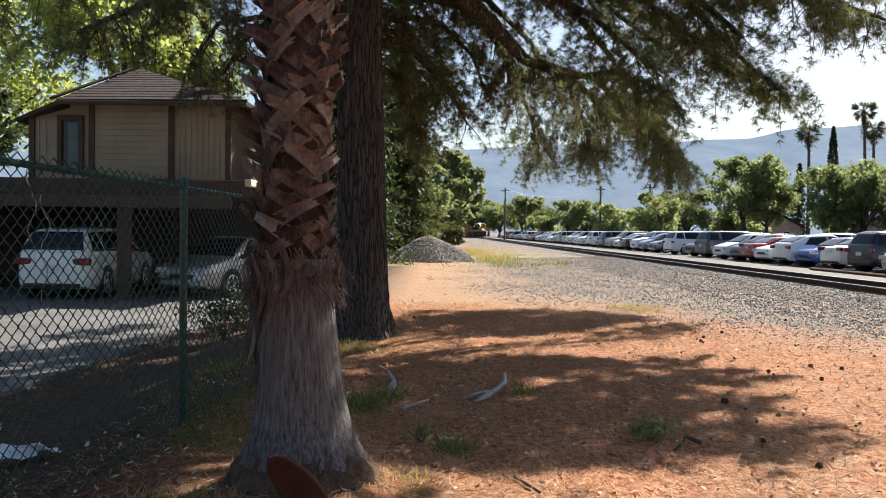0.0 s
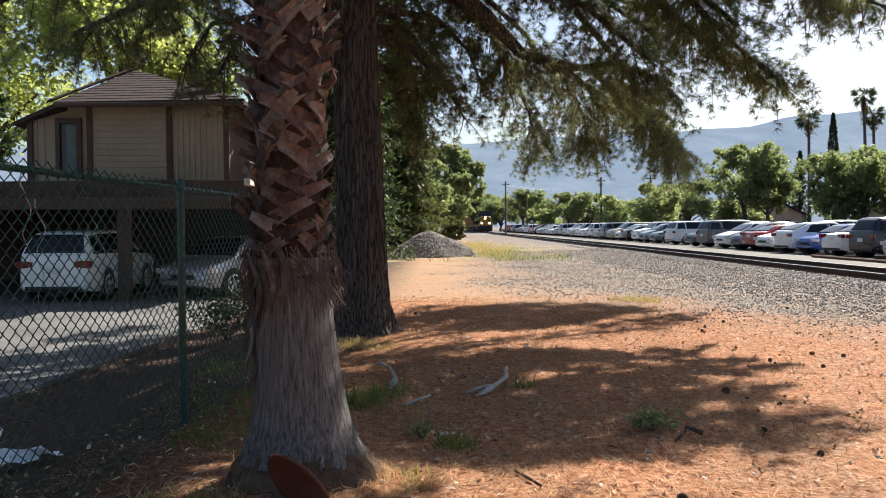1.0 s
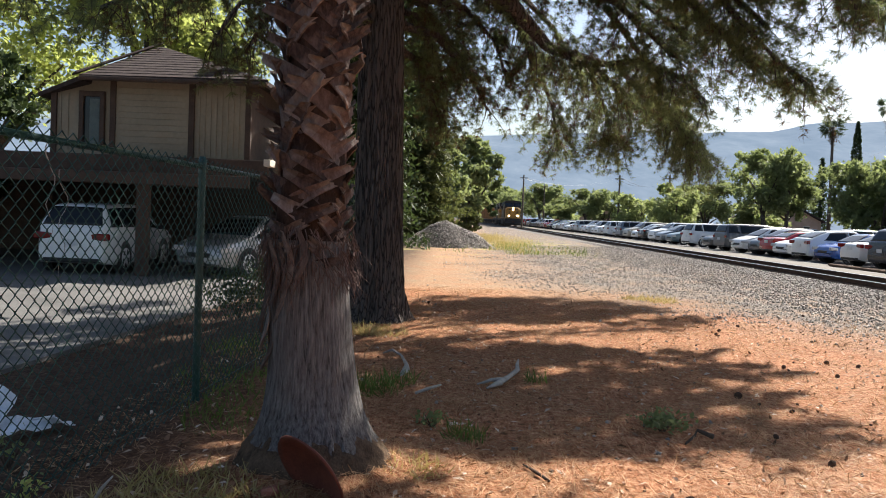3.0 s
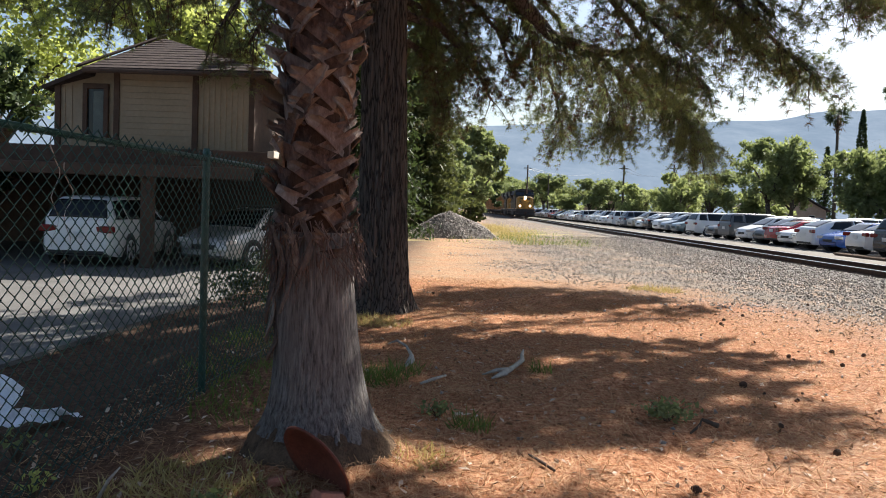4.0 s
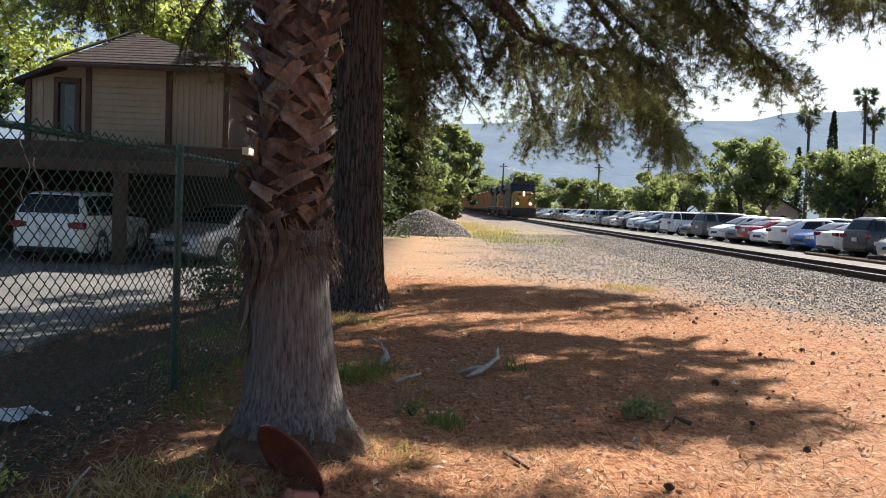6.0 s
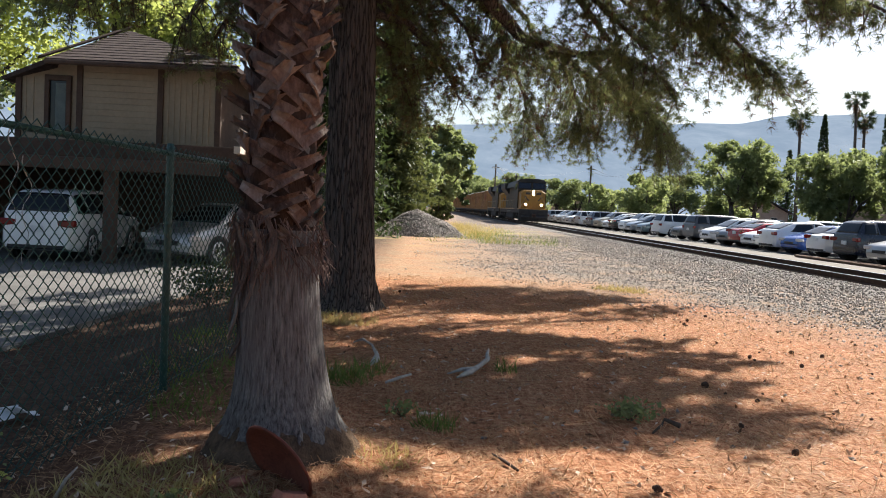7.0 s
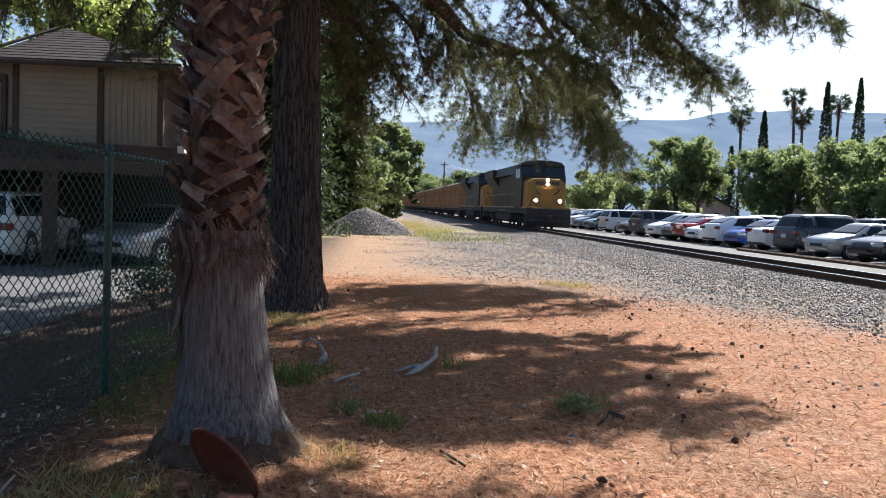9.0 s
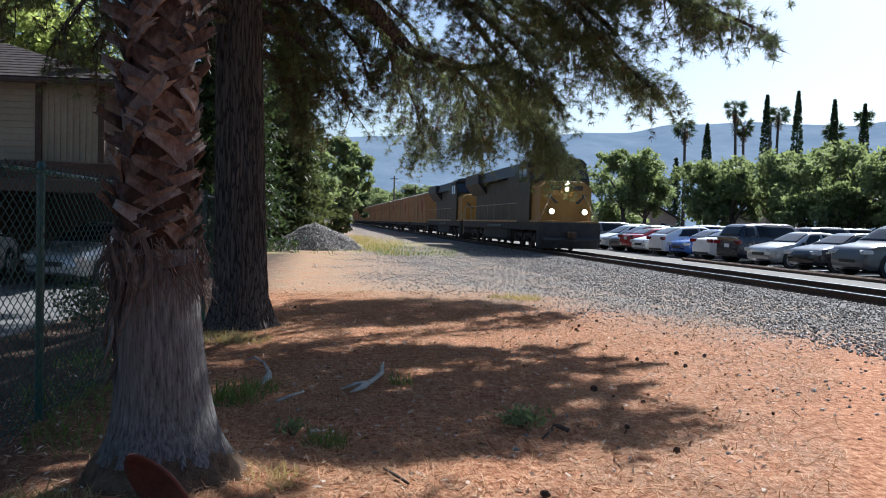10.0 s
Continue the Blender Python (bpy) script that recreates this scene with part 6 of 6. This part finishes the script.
def build_litter():
    rng, nrng = random.Random(17), np.random.default_rng(17)
    # loose stones
    spots = []
    while len(spots) < 21000:
        y = 5 + 45 * rng.random() ** 1.6
        x = rng.uniform(-1, 10.2)
        if abs(x) < 0.78 * y and rng.random() < gravel_share(x, y) ** 1.4 + 0.012:
            spots.append((x, y, level(x, y) + 0.004))
    shoulder = []
    while len(shoulder) < 13500:
        v = 9 + 44 * rng.random() ** 1.6
        u = -0.95 - 4.2 * rng.random() ** 1.7
        p = on_track(u, v)
        shoulder.append((p.x, p.y, max(level(p.x, p.y), 0.075 - 0.13 * (-u - 1.55) if u < -1.55 else 0.07) + 0.008))
    tagged(scatter("ballast_shoulder", np.array(ROCK[0]) * (0.034, 0.031, 0.025), ROCK[1], shoulder, nrng, BALLAST, None, (0.6, 1.5)), "coarse grey-brown ballast stones on the track shoulder", "ballast", kind="stuff")
    for u in (-1, 1):
        for _ in range(3600):
            v = 12 + 50 * rng.random() ** 1.5
            spots.append(tuple(on_track(u * rng.uniform(0.9, 2.35), v, 0.062)))
    for _ in range(2600):
        spots.append(tuple(on_track(rng.uniform(-0.65, 0.65), 12 + 45 * rng.random() ** 1.5, 0.085)))
    tagged(scatter("gravel", np.array(ROCK[0]) * (0.023, 0.021, 0.016), ROCK[1], spots, nrng, BALLAST, None, (0.4, 1.7)), "loose grey gravel and ballast stones", "gravel", kind="stuff")
    # fallen pine needles
    spots = []
    while len(spots) < 96000:
        y = 3.0 + 15 * rng.random() ** 1.7
        x = rng.uniform(-2.4, 7.5)
        if abs(x) < 0.62 * y + 0.3 and (x > -1.1 or rng.random() < 0.25) and rng.random() > gravel_share(x, y) * 1.15 and rng.random() < 0.35 + 0.9 * (noise.noise((x * 1.1, y * 1.1, 5)) + 0.35):
            spots.append((x, y, level(x, y) + rng.uniform(0.002, 0.016)))
    v = [(-0.055, -0.0019, 0), (0.055, -0.0010, 0.003), (0.055, 0.0010, 0.003), (-0.055, 0.0019, 0)]
    tagged(scatter("pine_straw", v, [(0, 1, 2, 3)], spots, nrng, NEEDLE_LITTER, None, (0.5, 1.4), 0.88), "fallen orange-brown pine needles", "pine needles", kind="stuff")
    # flat pale leaves and bark chips
    spots = []
    while len(spots) < 5200:
        y, x = 3.2 + 12 * rng.random() ** 1.5, rng.uniform(-2.5, 7)
        if abs(x) < 0.62 * y:
            spots.append((x, y, level(x, y) + 0.008))
    v = [(-0.032, 0, 0), (-0.008, -0.012, 0.004), (0.032, 0.002, 0.002), (0.0, 0.013, 0.006)]
    tagged(scatter("leaf_litter", v, [(0, 1, 2, 3)], spots, nrng, LITTER_LEAF, None, (0.35, 1.25), 0.8), "dry tan leaves and bark chips", "leaf litter", kind="stuff")


def litter_material():
    s = Shader("dry_leaf", 0.8, 0, 0.2)
    s.put("Base Color", s.ramp(s.random(island=True), [(0.0, (0.12, 0.06, 0.03)), (0.45, (0.38, 0.22, 0.13)), (1.0, (0.66, 0.54, 0.42))]))
    return s.mat


LITTER_LEAF = litter_material()
build_litter()


def blades(name, centre, radius, count, height, material, seed, label, lean=0.5):
    """A tuft of narrow grass blades."""
    nrng = np.random.default_rng(seed)
    tuft_ob = empty(name, pose(*centre), label, "grass" if "grass" in name else "weed")
    d = nrng.normal(size=(count, 3)) * (lean, lean, 0.15) + (0, 0, 1)
    a, r = nrng.random(count) * math.tau, radius * np.sqrt(nrng.random(count))
    spots = np.stack([r * np.cos(a), r * np.sin(a), np.full(count, -0.01)], -1)
    v = np.array([(-0.005, 0, 0), (0.005, 0, 0), (0.004, 0.02, 0.55), (0, 0.07, 1.0)]) * (1, height, height)
    tagged(scatter("blades", v, [(0, 1, 2, 3)], spots, nrng, material, tuft_ob, (0.5, 1.2), rots=aim(d, nrng)), kind="stuff")
    return tuft_ob


def build_weeds():
    rng = random.Random(3)
    for i, (x, y, r, n, h) in enumerate(((-0.66, 7.1, 0.24, 170, 0.24), (-0.5, 7.5, 0.2, 60, 0.16), (0.74, 7.8, 0.12, 40, 0.17), (-1.95, 7.3, 0.5, 200, 0.17), (-1.7, 6.4, 0.45, 180, 0.15),
                                          (-1.5, 5.8, 0.4, 150, 0.13), (-2.1, 8.8, 0.5, 200, 0.2), (0.1, 5.7, 0.16, 120, 0.14))):
        blades("grass_tuft", on_ground(x, y), r, n, h, GRASS, i, "green grass tuft growing in the pine litter")
    for i, (x, y, r, n, h) in enumerate(((-1.35, 10.7, 0.5, 420, 0.16), (-0.95, 10.6, 0.35, 240, 0.12), (-1.35, 4.35, 0.35, 420, 0.14), (-0.95, 4.15, 0.2, 200, 0.10), (-1.6, 4.0, 0.3, 260, 0.12), (-0.25, 4.85, 0.25, 200, 0.08),
                                          (3.9, 16.6, 0.35, 260, 0.16), (3.5, 16.8, 0.25, 160, 0.14))):
        blades("dry_grass_tuft", on_ground(x, y), r, n, h, DRY_GRASS, 40 + i, "dry straw-coloured grass tuft", 0.9)
    # the verge of dry and green grass beyond the pile
    nrng = np.random.default_rng(77)
    for name, mat, n, cx, cy, sx, sy, h, label in (("verge_grass", DRY_GRASS, 6000, 2.0, 57, 1.1, 10, 0.30, "tall dry grass along the verge"), ("green_verge", GRASS, 3500, 2.6, 42, 1.8, 8, 0.22, "green grass along the verge")):
        spots = np.stack([cx + nrng.normal(size=n) * sx, cy + nrng.normal(size=n) * sy, np.zeros(n)], -1)
        keep = np.array([noise.noise((p[0] * 0.5, p[1] * 0.35, 3)) > -0.02 and p[0] < 6.5 and p[1] > 36 and (p[0] + 0.75) ** 2 + (p[1] - 43.2) ** 2 > 6.5 for p in spots])
        spots = spots[keep]
        v = np.array([(-0.012, 0, 0), (0.012, 0, 0), (0.008, 0.02, 0.55), (0, 0.07, 1.0)]) * (1, h, h)
        d = nrng.normal(size=(len(spots), 3)) * (0.4, 0.4, 0.1) + (0, 0, 1)
        tagged(scatter(name, v, [(0, 1, 2, 3)], spots, nrng, mat, None, (0.5, 1.2), rots=aim(d, nrng)), label, "grass", kind="stuff")
    # leafy weeds
    for i, (x, y, r, h, n, mat, label) in enumerate(((1.52, 6.15, 0.18, 0.14, 300, LEAF_MID, "low leafy green weed in the litter"), (-2.05, 4.02, 0.09, 0.16, 26, LEAF_BRIGHT, "small sunlit green sapling at the fence foot"),
                                                     (-2.45, 4.6, 0.14, 0.2, 40, LEAF_MID, "leafy green weed growing through the fence"), (-3.35, 13.0, 0.6, 0.75, 1500, LEAF_DARK, "dark glossy shrub behind the fence"),
                                                     (-3.1, 14.2, 0.45, 0.82, 700, LEAF_DARK, "dark glossy shrub behind the fence"), (-0.15, 6.0, 0.12, 0.1, 90, LEAF_MID, "small green weed in the litter"), (-1.15, 3.95, 0.1, 0.1, 60, LEAF_MID, "small green weed in the litter"))):
        nr = np.random.default_rng(90 + i)
        weed = empty("shrub" if h > 0.8 else "weed", pose(*on_ground(x, y)), label, "shrub" if h > 0.8 else "weed")
        stems = []
        for k in range(9):
            a = k * 2.4
            stems.append(([Vector((0, 0, -0.02)), Vector((math.cos(a) * r * 0.4, math.sin(a) * r * 0.4, h * 0.5)), Vector((math.cos(a) * r * 0.8, math.sin(a) * r * 0.8, h * 0.85))], 0.004 + 0.008 * h))
        tagged(thin_tubes("stems", stems, TWIG, weed), kind="stuff")
        p = nr.normal(size=(n, 3)) * (r * 0.5, r * 0.5, h * 0.22) + (0, 0, h * 0.6)
        p[:, 2] = np.abs(p[:, 2])
        size = 0.045 if h < 0.3 else 0.075 if h > 0.8 else 0.06
        tagged(scatter("leaves", np.array(LEAF[0]) * size, LEAF[1], p, nr, mat, weed, (0.6, 1.4), 0.4), kind="stuff")


build_weeds()


def branch(line, radii, label, material):
    pts = [on_ground(x, y, z) for x, y, z in line]
    ob = part("fallen_branch", limb(bmesh.new(), pts, radii, 8), material, None, smooth=True)
    return tagged(ob, label, "branch")


def build_branches():
    branch([(-0.78, 9.07, 0.02), (-0.69, 9.15, 0.05), (-0.56, 8.7, 0.06), (-0.47, 8.15, 0.05), (-0.46, 7.9, 0.05), (-0.50, 7.7, 0.02)], [0.008, 0.014, 0.012, 0.02, 0.036, 0.012], "bleached curved root lying in the pine litter", BARE_WOOD)
    branch([(0.66, 8.9, 0.04), (0.62, 8.5, 0.05), (0.60, 8.15, 0.05), (0.50, 7.8, 0.045), (0.40, 7.5, 0.04), (0.28, 7.3, 0.03)], [0.01, 0.018, 0.024, 0.022, 0.03, 0.008], "bleached forked branch lying on the ground", BARE_WOOD)
    branch([(0.46, 7.62, 0.05), (0.33, 7.55, 0.05), (0.2, 7.42, 0.03)], [0.022, 0.018, 0.006], "bleached branch stub lying on the ground", BARE_WOOD)
    branch([(-0.32, 7.03, 0.02), (-0.22, 7.2, 0.03), (-0.12, 7.36, 0.03)], [0.012, 0.016, 0.01], "short pale stick on the pine litter", BARE_WOOD)
    branch([(1.60, 5.80, 0.01), (1.70, 5.95, 0.03), (1.73, 6.0, 0.06), (1.82, 5.92, 0.04)], [0.008, 0.010, 0.012, 0.02], "thin curled brown twig on the ground", TWIG)
    branch([(0.44, 5.12, 0.01), (0.5, 4.95, 0.02), (0.56, 4.78, 0.02)], [0.006, 0.010, 0.008], "thin brown twig on the ground", TWIG)
    branch([(-1.75, 4.05, 0.0), (-1.70, 4.06, 0.1), (-1.64, 4.05, 0.17)], [0.010, 0.009, 0.004], "broken grey stick standing in the litter", BARE_WOOD)


build_branches()


def build_cones():
    rng = random.Random(12)
    spots = [(2.515, 7.519), (1.298, 4.543), (2.426, 5.414), (7.29, 19.76), (3.6, 11.82), (3.76, 12.21), (4.27, 12.96), (4.22, 9.7), (4.5, 9.53), (3.57, 9.26), (3.93, 8.76), (5.99, 14.81), (-0.5, 14.4)]
    for _ in range(24):
        y = rng.uniform(6, 15)
        x = rng.uniform(0.25 * y, 0.6 * y)
        spots.append((x, y))
    first = None
    for i, (x, y) in enumerate(spots):
        m = pose(*on_ground(x, y, 0.022), rng.uniform(60, 120), rng.uniform(-30, 30), rng.uniform(0, 360))
        if first is None:
            first = empty("pine_cone", m, "dark brown fallen pine cone on the litter", "pine cone", "fallen pine cones")
            bm = bmesh.new()
            for j in range(7):
                f = j / 6
                r = 0.032 * math.sin(0.35 + f * 2.5)
                for k in range(7):
                    a = math.degrees(k * math.tau / 7 + j * 0.45)
                    box(bm, (0.012, 0.018, 0.010), (math.cos(radians(a)) * r * 0.8, math.sin(radians(a)) * r * 0.8, -0.035 + 0.07 * f), (0, -35, a))
            rod(bm, (0, 0, -0.035), (0, 0, 0.04), 0.018, 0.006, 8)
            part("scales", bm, CONE, first)
        else:
            ob = copy_thing(first, m)
            s = rng.uniform(0.25, 0.55) if i > 12 else 0.7
            ob.scale = (s, s, s)


build_cones()


def build_debris():
    # dished rusty iron plate leaning by the palm's foot
    bm = bmesh.new()
    rings = []
    for j in range(9):
        r = 0.26 * j / 8
        rings.append([bm.verts.new((r * math.cos(k * math.tau / 40) * (1 + 0.02 * noise.noise((k * 0.7, j, 0))), r * 0.86 * math.sin(k * math.tau / 40), 0.07 * (j / 8) ** 2)) for k in range(40)])
    for a, b in zip(rings[1:], rings[2:]):
        for k in range(40):
            bm.faces.new((a[k], a[(k + 1) % 40], b[(k + 1) % 40], b[k]))
    c = bm.verts.new((0, 0, 0))
    for k in range(40):
        bm.faces.new((c, rings[1][k], rings[1][(k + 1) % 40]))
    bmesh.ops.remove_doubles(bm, verts=bm.verts[:], dist=0.0004)
    bmesh.ops.recalc_face_normals(bm, faces=bm.faces[:])
    bmesh.ops.solidify(bm, geom=bm.faces[:], thickness=0.012)
    plate = part("rusty_dish", bm, RED_RUST, None, smooth=True)
    plate.matrix_basis = Matrix.Translation((-0.67, 4.31, 0.20)) @ Vector((-0.58, -0.56, -0.42)).to_track_quat("Z", "Y").to_matrix().to_4x4()
    tagged(plate, "dark red rusty iron dish leaning by the palm's foot", "rusty dish")
    rng = random.Random(9)
    for x, y, s, rz in ((-0.62, 4.08, 1.0, 30), (-0.50, 4.02, 0.7, 75), (-0.92, 4.28, 0.6, 10), (-1.55, 3.72, 0.9, 5)):
        bm = block((0.16 * s, 0.10 * s, 0.065 * s), (0, 0, 0), bevel=0.012)
        for v in bm.verts:
            v.co += Vector((rng.uniform(-1, 1), rng.uniform(-1, 1), rng.uniform(-1, 1))) * 0.014 * s
        ob = part("broken_brick", bm, BRICK_RED, None)
        ob.matrix_basis = pose(*on_ground(x, y, 0.035 * s), rng.uniform(-15, 15), rng.uniform(-15, 15), rz)
        tagged(ob, "broken red brick piece half sunk in litter", "brick", "broken bricks by the palm")
    # crumpled white sheet behind the fence
    heap = empty("discarded_sheet", pose(-2.86, 5.35, level(-2.86, 5.35) - 0.02) @ Matrix.Scale(0.72, 4), "crumpled white plastic sheet dumped behind the fence", "sheet")
    for i, (w, d, at, rot, bend) in enumerate((((0.75, 0.42, (0.0, 0.0, 0.17), (6, -4, 20), 0.05)), ((0.55, 0.5, (-0.28, 0.06, 0.33), (48, 12, -12), 0.09)), ((0.36, 0.22, (0.36, 0.1, 0.22), (-14, 14, 40), 0.04)), ((0.7, 0.3, (-0.5, -0.08, 0.12), (10, 4, -8), 0.05)))):
        bm = bmesh.new()
        bmesh.ops.create_grid(bm, x_segments=12, y_segments=9, size=0.5)
        for v in bm.verts:
            x, y = v.co.x * w, v.co.y * d * (1 - 0.5 * max(0, v.co.x))
            v.co = Vector((x, y, bend * noise.noise((x * 7, y * 7, i)) + bend * 0.5 * abs(math.sin(x * 9 + i))))
        bmesh.ops.solidify(bm, geom=bm.faces[:], thickness=0.008)
        part("fold", bm, SHEET_WHITE, heap).matrix_basis = pose(*at, *rot)


build_debris()


# ---- timber ties, last ----
def build_ties():
    track = next(o for o in scene.objects if o.name == "railway_track")
    bm = block((2.55, 0.23, 0.16), (0, 0, 0), bevel=0.015)
    data = bpy.data.meshes.new("tie")
    bm.to_mesh(data)
    bm.free()
    data.materials.append(TIE_WOOD)
    rng = random.Random(14)
    for i in range(280):
        ob = new("tie", data)
        ob.parent = track
        ob.matrix_basis = pose(rng.uniform(-0.04, 0.04), 10 + i * 0.52, 0.003, 0, 0, rng.uniform(-1, 1))


build_ties()
motions()
